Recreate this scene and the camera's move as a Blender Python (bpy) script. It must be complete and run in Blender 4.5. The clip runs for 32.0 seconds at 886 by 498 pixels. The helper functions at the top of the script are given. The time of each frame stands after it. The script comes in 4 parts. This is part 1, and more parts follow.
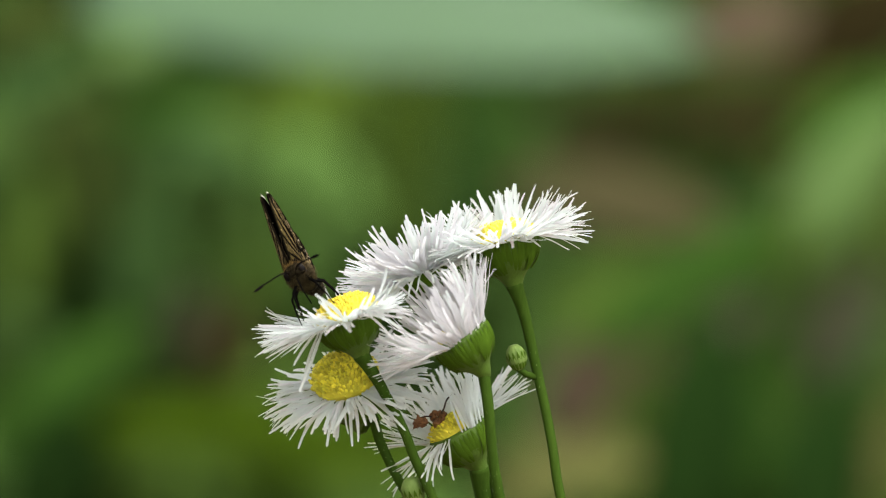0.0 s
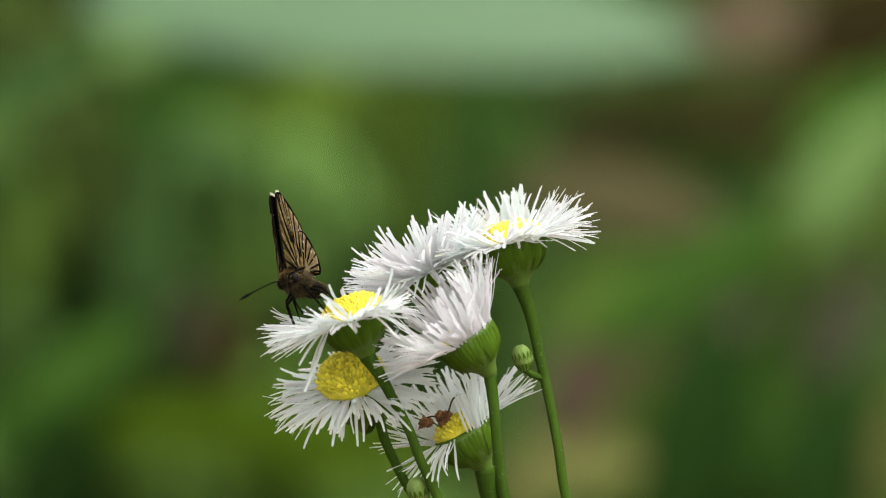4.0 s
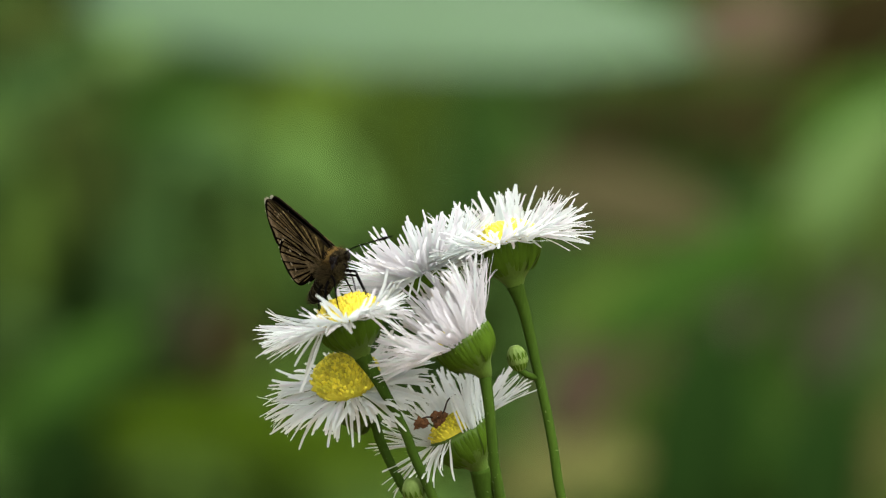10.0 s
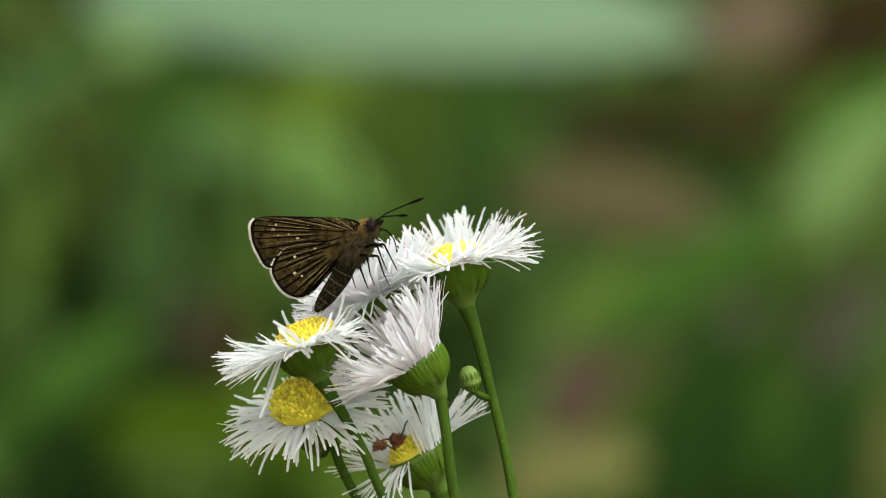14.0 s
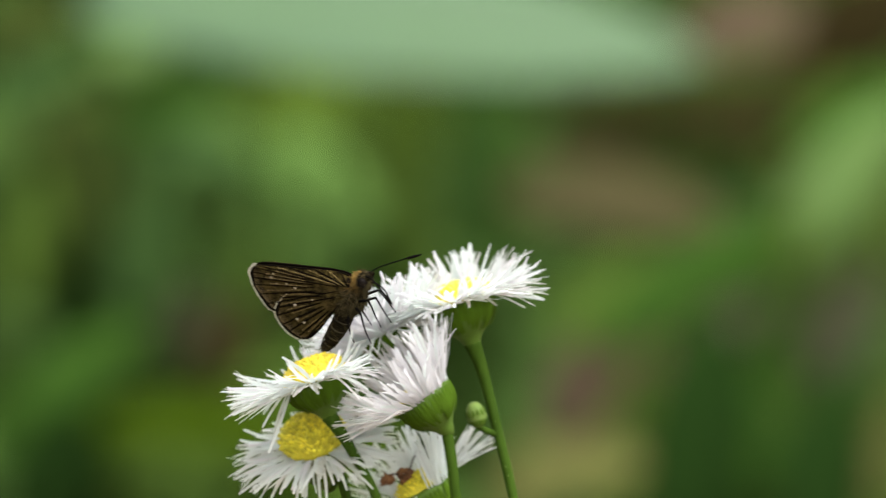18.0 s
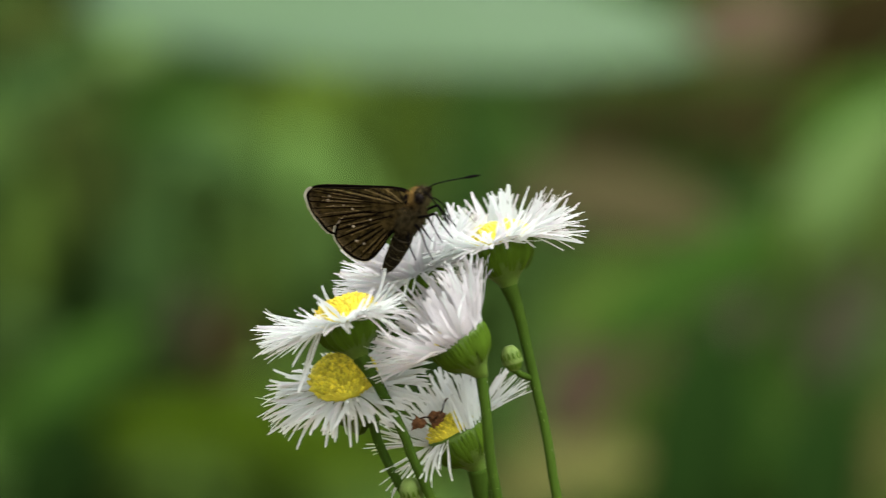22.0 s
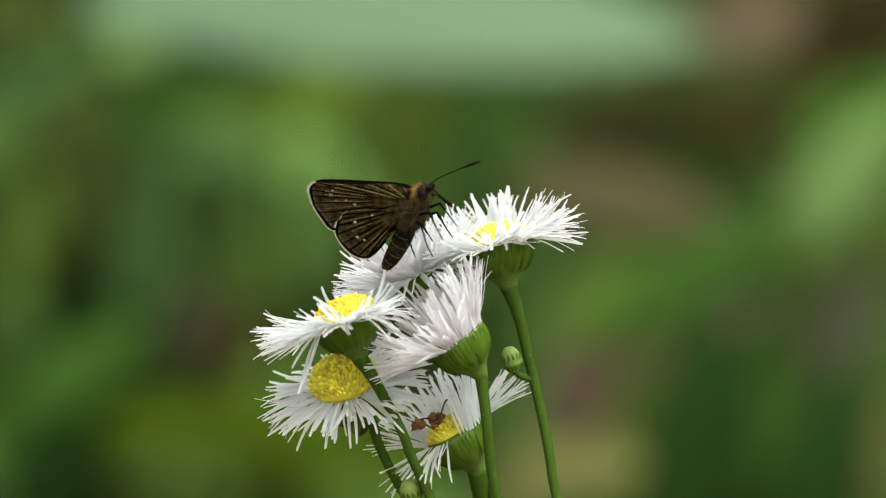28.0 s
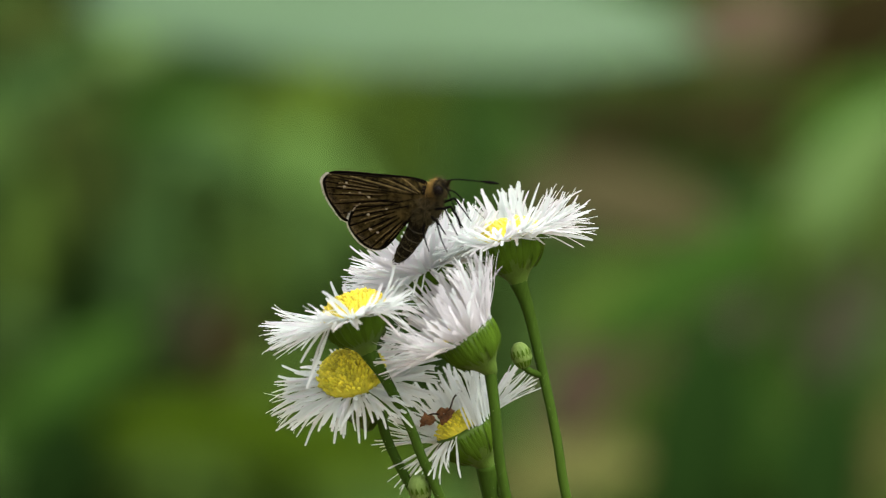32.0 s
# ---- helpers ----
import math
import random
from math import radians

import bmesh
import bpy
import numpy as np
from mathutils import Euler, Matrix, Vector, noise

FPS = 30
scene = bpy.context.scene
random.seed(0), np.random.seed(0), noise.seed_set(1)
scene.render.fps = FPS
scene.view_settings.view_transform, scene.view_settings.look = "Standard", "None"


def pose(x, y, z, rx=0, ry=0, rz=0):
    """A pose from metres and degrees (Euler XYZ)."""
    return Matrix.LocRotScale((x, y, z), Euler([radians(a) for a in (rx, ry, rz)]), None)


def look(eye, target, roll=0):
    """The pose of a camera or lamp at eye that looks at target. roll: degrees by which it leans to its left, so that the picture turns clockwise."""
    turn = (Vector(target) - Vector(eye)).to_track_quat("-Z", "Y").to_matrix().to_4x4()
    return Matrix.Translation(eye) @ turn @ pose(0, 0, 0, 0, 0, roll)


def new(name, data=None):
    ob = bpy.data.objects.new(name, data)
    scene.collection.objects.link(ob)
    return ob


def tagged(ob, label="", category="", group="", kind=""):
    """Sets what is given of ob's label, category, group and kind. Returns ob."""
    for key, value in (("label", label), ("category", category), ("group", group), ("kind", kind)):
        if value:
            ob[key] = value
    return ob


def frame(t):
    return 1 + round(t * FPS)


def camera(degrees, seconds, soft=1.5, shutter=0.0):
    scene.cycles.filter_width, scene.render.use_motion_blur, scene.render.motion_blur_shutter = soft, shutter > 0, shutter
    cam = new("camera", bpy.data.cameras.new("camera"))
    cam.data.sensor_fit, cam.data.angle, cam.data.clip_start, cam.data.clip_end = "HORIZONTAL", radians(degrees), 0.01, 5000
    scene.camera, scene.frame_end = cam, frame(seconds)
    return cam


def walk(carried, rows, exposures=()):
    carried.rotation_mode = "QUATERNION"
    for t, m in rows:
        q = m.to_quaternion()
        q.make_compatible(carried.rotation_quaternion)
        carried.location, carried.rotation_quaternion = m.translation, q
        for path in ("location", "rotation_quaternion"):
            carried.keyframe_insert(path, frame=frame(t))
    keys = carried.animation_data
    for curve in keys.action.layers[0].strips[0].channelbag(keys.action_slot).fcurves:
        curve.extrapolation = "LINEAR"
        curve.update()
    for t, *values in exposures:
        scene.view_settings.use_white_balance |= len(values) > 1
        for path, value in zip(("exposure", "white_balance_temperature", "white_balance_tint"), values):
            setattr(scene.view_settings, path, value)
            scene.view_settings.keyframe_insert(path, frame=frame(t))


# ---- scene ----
cam = camera(6.5, 32.0, soft=1.1, shutter=0.25)
FOCUS = 0.925
EYE = Vector((0.0, -FOCUS * math.cos(radians(12)), 0.60 + FOCUS * math.sin(radians(12))))
cam.data.dof.use_dof = True
cam.data.dof.focus_distance = FOCUS
cam.data.dof.aperture_fstop = 20.0
walk(cam, [(0.0, look(EYE, (0, 0, 0.6))), (32.0, look(EYE, (0, 0, 0.6)))], exposures=((0.0, 0.51), (14.0, 0.51), (17.0, 0.66), (18.0, 0.66), (19.0, 0.51), (24.0, 0.51),
                                                                                      (26.0, 0.59), (28.0, 0.58), (29.5, 0.46), (32.0, 0.49)))

# ---- light: bright overcast sky, soft high sun ----
world = bpy.data.worlds.new("overcast_sky")
scene.world = world
world.use_nodes = True
wn = world.node_tree
sky = wn.nodes.new("ShaderNodeTexSky")
sky.sky_type = "NISHITA"
sky.sun_disc = False
sky.sun_elevation = radians(64)
sky.sun_rotation = radians(140)
sky.dust_density = 4.0
sky.air_density = 1.5
wn.nodes["Background"].inputs["Strength"].default_value = 0.26
haze = wn.nodes.new("ShaderNodeHueSaturation")
haze.inputs["Saturation"].default_value = 0.12
wn.links.new(sky.outputs[0], haze.inputs["Color"])
wn.links.new(haze.outputs[0], wn.nodes["Background"].inputs["Color"])
sun = new("sun", bpy.data.lights.new("sun", "SUN"))
sun.data.energy = 1.95
sun.data.angle = radians(56)
sun.data.color = (1.0, 0.985, 0.90)
sun.matrix_world = look((0.85, -0.45, 1.5), (0, 0, 0))

# ---- materials ----
def surface(name, colour, other=None, rough=0.6, scale=400.0, fine=3000.0, bump=0.2, depth=0.0002, through_light=0.0,
            pick=0.0, sheen=0.3, stretch=(1, 1, 1), island=0.0, reach=(0.5, 1.0)):
    """A mottled surface: two colours mixed at two scales, fine relief, and some light let through."""
    m = bpy.data.materials.new(name)
    m.use_nodes = True
    n, l = m.node_tree.nodes, m.node_tree.links
    b = n["Principled BSDF"]
    other = other or tuple(c * 0.7 for c in colour)
    tc, mp = n.new("ShaderNodeTexCoord"), n.new("ShaderNodeMapping")
    mp.inputs["Scale"].default_value = stretch
    l.new(tc.outputs["Object"], mp.inputs[0])
    big, small = n.new("ShaderNodeTexNoise"), n.new("ShaderNodeTexNoise")
    for tex, s in ((big, scale), (small, fine)):
        tex.inputs["Scale"].default_value = s
        tex.inputs["Detail"].default_value = 3.0
        l.new(mp.outputs[0], tex.inputs["Vector"])
    add = n.new("ShaderNodeMath")
    add.operation = "MULTIPLY_ADD"
    l.new(small.outputs[0], add.inputs[0])
    add.inputs[1].default_value = 0.5
    l.new(big.outputs[0], add.inputs[2])
    ramp = n.new("ShaderNodeMapRange")
    ramp.inputs[1].default_value, ramp.inputs[2].default_value = reach
    l.new(add.outputs[0], ramp.inputs[0])
    mix = n.new("ShaderNodeMix")
    mix.data_type = "RGBA"
    mix.inputs[6].default_value, mix.inputs[7].default_value = (*colour, 1), (*other, 1)
    l.new(ramp.outputs[0], mix.inputs[0])
    col = mix.outputs[2]
    if pick or island:
        info, hsv = n.new("ShaderNodeNewGeometry" if island else "ShaderNodeObjectInfo"), n.new("ShaderNodeHueSaturation")
        rng = n.new("ShaderNodeMapRange")
        rng.inputs[3].default_value, rng.inputs[4].default_value = 1 - pick - island, 1 + pick + island
        l.new(info.outputs["Random Per Island" if island else "Random"], rng.inputs[0])
        l.new(rng.outputs[0], hsv.inputs["Value"])
        l.new(col, hsv.inputs["Color"])
        col = hsv.outputs[0]
    l.new(col, b.inputs["Base Color"])
    b.inputs["Roughness"].default_value = rough
    b.inputs["Specular IOR Level"].default_value = sheen
    if bump:
        bp = n.new("ShaderNodeBump")
        bp.inputs["Strength"].default_value, bp.inputs["Distance"].default_value = bump, depth
        l.new(small.outputs[0], bp.inputs["Height"])
        l.new(bp.outputs[0], b.inputs["Normal"])
    if through_light:
        tr, ms = n.new("ShaderNodeBsdfTranslucent"), n.new("ShaderNodeMixShader")
        l.new(col, tr.inputs["Color"])
        ms.inputs[0].default_value = through_light
        l.new(b.outputs[0], ms.inputs[1])
        l.new(tr.outputs[0], ms.inputs[2])
        l.new(ms.outputs[0], n["Material Output"].inputs["Surface"])
    return m


PETAL = surface("white_petal", (0.745, 0.785, 0.76), (0.715, 0.755, 0.735), 0.55, 300, 2500, 0.15, 0.0001, 0.68, 0.03, 0.1, (1, 6, 1))
PINK_PETAL = surface("pinkish_petal", (0.775, 0.765, 0.775), (0.735, 0.715, 0.73), 0.55, 300, 2500, 0.15, 0.0001, 0.68, 0.04, 0.1, (1, 6, 1))
DISC = surface("yellow_disc", (0.72, 0.60, 0.05), (0.50, 0.45, 0.03), 0.6, 700, 4000, 0.3, 0.0002)
FLORET = surface("yellow_floret", (0.84, 0.73, 0.14), (0.74, 0.63, 0.09), 0.6, 900, 5000, 0.2, 0.0001, 0.1)
GOLD_FLORET = surface("golden_floret", (0.80, 0.64, 0.06), (0.58, 0.47, 0.035), 0.6, 700, 5000, 0.2, 0.0001, 0.1, 0, 0.3, (1, 1, 1), 0.25)
RIPE_FLORET = surface("ripe_floret", (0.88, 0.74, 0.06), (0.56, 0.52, 0.035), 0.6, 500, 5000, 0.2, 0.0001, 0.1, 0, 0.3, (1, 1, 1), 0.35)
CALYX = surface("green_calyx", (0.062, 0.115, 0.008), (0.042, 0.082, 0.005), 0.7, 500, 3000, 0.3, 0.0002)
BRACT = surface("green_bract", (0.064, 0.12, 0.009), (0.043, 0.084, 0.006), 0.8, 400, 3000, 0.3, 0.0001, 0.15, 0.14, 0.02, (1, 1, 0.3))
STALK = surface("green_stalk", (0.038, 0.073, 0.008), (0.022, 0.046, 0.0045), 0.8, 350, 3000, 0.3, 0.0002, 0, 0, 0.03, (1, 1, 0.15))
STALK_HAIR = surface("pale_stalk_hair", (0.42, 0.46, 0.30), None, 0.8, 700, 4000, 0, 0, 0.3)
BUD = surface("bud_green", (0.15, 0.22, 0.05), (0.10, 0.165, 0.026), 0.7, 600, 3000, 0.3, 0.0002, 0.1)
TWIG = surface("dark_twig", (0.035, 0.022, 0.013), None, 0.9, 900, 4000)
HUSK = surface("dry_husk", (0.30, 0.135, 0.05), (0.07, 0.032, 0.014), 0.9, 900, 4000, 0.5, 0.0003)
WING = surface("brown_wing_scales", (0.054, 0.039, 0.0125), (0.004, 0.003, 0.0012), 0.9, 1500, 5500, 0.8, 0.0001, 0.05, 0, 0.0, (1, 1, 1), 0, (0.6, 0.95))
WING_TOP = surface("dark_wing_scales", (0.006, 0.0045, 0.0035), (0.004, 0.003, 0.0025), 0.9, 500, 6000, 0.5, 0.0001, 0, 0, 0.0)
STREAK = surface("buff_wing_streak", (0.165, 0.118, 0.046), (0.022, 0.016, 0.007), 0.9, 2500, 9000, 0.3, 0.0001, 0, 0, 0.0)
VEIN = surface("dark_vein", (0.005, 0.0038, 0.0024), None, 0.9, 500, 4000, 0.3, 0.0001, 0, 0, 0.0)
FRINGE = surface("pale_fringe", (0.60, 0.58, 0.47), (0.45, 0.42, 0.33), 0.8, 700, 4000, 0, 0, 0.2)
SPOT = surface("pale_spot", (0.34, 0.285, 0.195), (0.26, 0.21, 0.14), 0.8, 900, 5000)
FUR = surface("tawny_fur", (0.014, 0.011, 0.0055), (0.006, 0.0045, 0.0025), 0.95, 900, 5000, 0.8, 0.0004, 0, 0, 0.0)
HAIR = surface("tawny_hair", (0.21, 0.132, 0.038), (0.08, 0.05, 0.016), 0.9, 900, 4000, 0, 0, 0.1, 0, 0.0, (1, 1, 1), 0.6)
DARK_HAIR = surface("olive_brown_hair", (0.062, 0.05, 0.022), (0.008, 0.0065, 0.004), 0.9, 1300, 4000, 0, 0, 0.05, 0, 0.0, (1, 1, 1), 0.75)
ABDOMEN = surface("dark_abdomen", (0.011, 0.0085, 0.005), (0.005, 0.004, 0.0025), 0.95, 900, 5000, 0.6, 0.0003, 0, 0, 0.0)
RING = surface("pale_ring", (0.085, 0.07, 0.042), (0.012, 0.01, 0.006), 0.95, 900, 5000)
INK = surface("black_chitin", (0.0022, 0.0019, 0.0017), (0.004, 0.0033, 0.0028), 0.75, 900, 4000, 0.2, 0.0001, 0, 0, 0.015)
EYE_DARK = surface("dark_eye", (0.007, 0.005, 0.004), (0.004, 0.003, 0.0025), 0.25, 900, 6000, 0.1, 0.00005, 0, 0, 0.04)
for scaly in (WING, STREAK, DARK_HAIR):
    # the velvet sheen of scales and hair seen aslant
    velvet = scaly.node_tree.nodes["Principled BSDF"].inputs
    velvet["Sheen Weight"].default_value, velvet["Sheen Roughness"].default_value, velvet["Sheen Tint"].default_value = 0.42, 0.35, (1.0, 0.74, 0.42, 1)
SOIL = surface("brown_soil", (0.15, 0.095, 0.05), (0.08, 0.055, 0.025), 0.95, 9, 60, 0.8, 0.01)


def leafy(name, colour, other=None, rough=0.9, sheen=0.03, lets=0.25, island=0.0):
    return surface(name, colour, other, rough, 18, 220, 0.25, 0.001, lets, 0.0 if island else 0.12, sheen, (1, 4, 1), island)


PALE = leafy("pale_leaf", (0.069, 0.127, 0.062), (0.064, 0.118, 0.048), 0.5, 0.3)
LIGHT = leafy("light_green_leaf", (0.135, 0.225, 0.068), (0.11, 0.19, 0.048), 0.5)
FRESH = leafy("fresh_green_leaf", (0.10, 0.185, 0.042), (0.084, 0.158, 0.033))
MOSS = leafy("moss_green_leaf", (0.085, 0.148, 0.024), (0.07, 0.118, 0.017))
MID = leafy("mid_green_leaf", (0.03536, 0.08398, 0.01146), (0.02893, 0.06898, 0.008588))
GREY = leafy("greyish_leaf", (0.04968, 0.105, 0.02844), (0.03903, 0.08131, 0.01896), 0.5)
OLIVE = leafy("olive_leaf", (0.074, 0.122, 0.014), (0.055, 0.092, 0.009), 0.6)
YELLOWY = leafy("yellow_green_leaf", (0.04106, 0.07465, 0.001244), (0.02986, 0.05474, 0.0009333), 0.6)
# deep shade between plants, put into a near-black green; stems share it
DEEP = leafy("deep_shade_green", (0.0112, 0.029, 0.005), (0.0085, 0.0225, 0.0037), 0.9, 0.02, 0.1)
BROWN = leafy("withered_leaf", (0.06844, 0.04694, 0.01282), (0.04035, 0.02906, 0.00713), 0.9, 0.02, 0.15)
DARK_BROWN = leafy("dark_brown_leaf", (0.02495, 0.01881, 0.006336), (0.01693, 0.01364, 0.004356), 0.9, 0.02, 0.05)
TAUPE = leafy("taupe_leaf", (0.066, 0.058, 0.025), (0.05, 0.044, 0.019), 0.9, 0.02, 0.2)
MAUVE = leafy("faded_leaf", (0.086, 0.064, 0.039), (0.066, 0.048, 0.028), 0.9, 0.02, 0.2)
STRAW = leafy("straw_leaf", (0.165, 0.17, 0.055), (0.13, 0.135, 0.037), 0.9, 0.02, 0.2)
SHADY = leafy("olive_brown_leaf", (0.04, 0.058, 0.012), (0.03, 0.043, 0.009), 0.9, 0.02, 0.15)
DUSK = leafy("dusky_leaf", (0.05668, 0.05967, 0.03098), (0.0436, 0.0459, 0.0241), 0.9, 0.02, 0.1)

# ---- helpers of the scene ----
MM = 0.001
# the flower cluster's own axes: x across, y away from the viewer, z up, tilted with the line of sight
CLUSTER = pose(0, 0, 0.6, -12)


def vec(u, d, v):
    return Vector((u * MM, d * MM, v * MM))


def finish(bm, name, material, smooth=True):
    me = bpy.data.meshes.new(name)
    bm.normal_update()
    bm.to_mesh(me)
    bm.free()
    me.materials.append(material)
    if smooth:
        me.polygons.foreach_set("use_smooth", [True] * len(me.polygons))
    return me


def part(name, data, material=None, parent=None, label="", m=None):
    """Links a bmesh, or a mesh that is shared, as one mesh object under a thing or a part."""
    me = data if isinstance(data, bpy.types.Mesh) else finish(data, name, material)
    ob = new(name, me)
    ob.parent = parent
    if m is not None:
        ob.matrix_basis = m
    return tagged(ob, label)


def thing(name, place, label, category, group=""):
    ob = new(name)
    ob.empty_display_size = 0.005
    ob.matrix_world = place
    return tagged(ob, label, category, group)


def spline(points, steps):
    """Points along a smooth curve through the given ones."""
    p = [Vector(q) for q in points]
    p = [2 * p[0] - p[1]] + p + [2 * p[-1] - p[-2]]
    out = []
    for i in range(1, len(p) - 2):
        for s in range(steps):
            t = s / steps
            a, b, c, e = p[i - 1], p[i], p[i + 1], p[i + 2]
            out.append(0.5 * (2 * b + (c - a) * t + (2 * a - 5 * b + 4 * c - e) * t * t + (3 * b - a - 3 * c + e) * t ** 3))
    return out + [p[-2]]


def tube(bm, points, radii, sides=8, rib=0.0):
    """A round tube along points; radii: one for each point; rib: the depth of ribs along it, as a share of the radius."""
    rings = []
    side = None
    for i, p in enumerate(points):
        way = (points[min(i + 1, len(points) - 1)] - points[max(i - 1, 0)]).normalized()
        if side is None:
            side = way.orthogonal().normalized()
        side = (side - way * side.dot(way)).normalized()
        up = way.cross(side)
        rings.append([bm.verts.new(p + (side * math.cos(a) + up * math.sin(a)) * radii[i] * (1 + rib * math.cos(math.pi * k)))
                      for k, a in ((k, 2 * math.pi * k / sides) for k in range(sides))])
    for a, b in zip(rings, rings[1:]):
        for k in range(sides):
            bm.faces.new((a[k], a[(k + 1) % sides], b[(k + 1) % sides], b[k]))
    for ring, flip in ((rings[0], True), (rings[-1], False)):
        bm.faces.new(ring[::-1] if flip else ring)
    return bm


def lathe(bm, profile, sides=24, ridges=0, depth=0.0, m=Matrix()):
    """A turned body about z from (height, radius) pairs, with upright ridges if asked."""
    rings = []
    for h, r in profile:
        ring = []
        for k in range(sides):
            a = 2 * math.pi * k / sides
            q = r * (1 + depth * math.cos(ridges * a)) if ridges else r
            ring.append(bm.verts.new(m @ Vector((q * math.cos(a), q * math.sin(a), h))))
        rings.append(ring)
    for a, b in zip(rings, rings[1:]):
        for k in range(sides):
            bm.faces.new((a[k], a[(k + 1) % sides], b[(k + 1) % sides], b[k]))
    bm.faces.new(rings[0][::-1])
    bm.faces.new(rings[-1])
    return bm


def ball(bm, centre, radii, m=Matrix(), seg=14, rings=9):
    made = bmesh.ops.create_uvsphere(bm, u_segments=seg, v_segments=rings, radius=1.0)
    bmesh.ops.transform(bm, matrix=Matrix.Translation(centre) @ m @ Matrix.Diagonal((*radii, 1)), verts=made["verts"])
    return made["verts"]


def frame_of(z, x=Vector((1, 0, 0))):
    """A turn whose z axis lies along z."""
    z = Vector(z).normalized()
    x = (x - z * x.dot(z)).normalized()
    y = z.cross(x)
    return Matrix((x, y, z)).transposed().to_4x4()


# ---- the fleabane flowers ----
def petal_mesh(seed, curl, material):
    """A thin strap petal of unit length along x: narrow foot, blunt notched tip, a shallow channel and some curl."""
    rng = random.Random(seed)
    curl += rng.uniform(-0.06, 0.06)
    twist, sway = rng.uniform(-0.45, 0.45), rng.gauss(0, 0.095)
    ripple = rng.uniform(0.004, 0.02)
    width = rng.uniform(0.019, 0.028)
    bm = bmesh.new()
    rows = []
    stations = (0.0, 0.16, 0.32, 0.48, 0.64, 0.8, 0.93, 0.985, 1.0)
    n = len(stations) - 1
    for i, t in enumerate(stations):
        w = width * (0.75 + 0.6 * math.exp(-((t - 0.45) / 0.3) ** 2) + 0.15 * t + 0.05 * math.sin(9 * t + seed)) * (1.0, 0.8, 0.45)[max(0, i - n + 2)]
        row = []
        for k in (-1, 0, 1):
            x = t * (1 - 0.35 * curl * curl * t) - (0.018 if k == 0 and i == n else 0)
            y, z = k * w, (0.22 * w if k else -0.12 * w)
            a = twist * t
            y, z = y * math.cos(a) - z * math.sin(a), y * math.sin(a) + z * math.cos(a)
            row.append(bm.verts.new((x, y + sway * t * t, z + curl * t * t + ripple * math.sin(6 * t + seed))))
        rows.append(row)
    for a, b in zip(rows, rows[1:]):
        for k in (0, 1):
            bm.faces.new((a[k], b[k], b[k + 1], a[k + 1]))
    return finish(bm, "petal", material)


CURLS = (-0.42, -0.28, -0.14, 0.0, 0.14, 0.28, 0.42)
PETALS = [[petal_mesh(10 * k + s, c, PETAL) for s in range(8)] for k, c in enumerate(CURLS)]
PINK_PETALS = [[petal_mesh(10 * k + s + 100, c, PINK_PETAL) for s in range(8)] for k, c in enumerate(CURLS)]


BOWL = [(-1.62, 0.15), (-1.45, 0.26), (-1.3, 0.33), (-1.18, 0.42), (-1.05, 0.56), (-0.9, 0.74), (-0.72, 0.88), (-0.5, 0.97), (-0.25, 1.01), (-0.02, 1.0)]


def bract_mesh():
    """A narrow keeled scale that hugs the calyx bowl, pointed at both ends; in units of the bowl's radius and height."""
    bm = bmesh.new()
    rows = []
    for i in range(9):
        t = i / 8
        z = -1.04 + 0.92 * t
        w = 0.088 * math.sin(math.pi * (0.06 + 0.9 * t)) ** 0.7
        x = float(np.interp(z, [q[0] for q in BOWL], [q[1] for q in BOWL])) + 0.012
        rows.append([bm.verts.new((x + (0.022 if k == 0 else 0), k * w, z)) for k in (-1, 0, 1)])
    for a, b in zip(rows, rows[1:]):
        for k in (0, 1):
            bm.faces.new((a[k], a[k + 1], b[k + 1], b[k]))
    return finish(bm, "bract", BRACT)


BRACT_MESH = bract_mesh()


def floret_mesh(rd, hd, count, size, material, seed):
    """A bed of tiny tubular florets on a dome: tight buds in the middle, longer open ones towards the rim."""
    rng = random.Random(seed)
    bm = bmesh.new()
    gap = rd / math.sqrt(count)
    for i in range(count):
        f = min(1.0, math.sqrt((i + 0.5) / count) + rng.gauss(0, 0.012))
        a = i * 2.39996 + rng.gauss(0, 0.35) * gap / (rd * f + gap)
        r = rd * f
        z = hd * math.sqrt(max(0.0, 1 - 0.995 * f * f))
        up = Vector((f * math.cos(a) * 0.8 + rng.gauss(0, 0.13), f * math.sin(a) * 0.8 + rng.gauss(0, 0.13), 0.9)).normalized()
        m = Matrix.Translation((r * math.cos(a), r * math.sin(a), z - 0.1 * MM)) @ frame_of(up)
        h = size * (0.8 + 1.1 * f) * rng.uniform(0.7, 1.35) * MM
        w = size * rng.uniform(0.3, 0.5) * MM
        turn = rng.uniform(0, 1.5)
        lo = [bm.verts.new(m @ Vector((w * math.cos(b) * 0.6, w * math.sin(b) * 0.6, -h * 0.3))) for b in (turn, turn + 1.57, turn + 3.14, turn + 4.71)]
        hi = [bm.verts.new(m @ Vector((w * math.cos(b), w * math.sin(b), h * 0.75))) for b in (turn, turn + 1.57, turn + 3.14, turn + 4.71)]
        tip = bm.verts.new(m @ Vector((0, 0, h * (1.0 if f < 0.6 else 0.68))))
        for k in range(4):
            bm.faces.new((lo[k], lo[(k + 1) % 4], hi[(k + 1) % 4], hi[k]))
            bm.faces.new((hi[k], hi[(k + 1) % 4], tip))
    return finish(bm, "floret_bed", material)


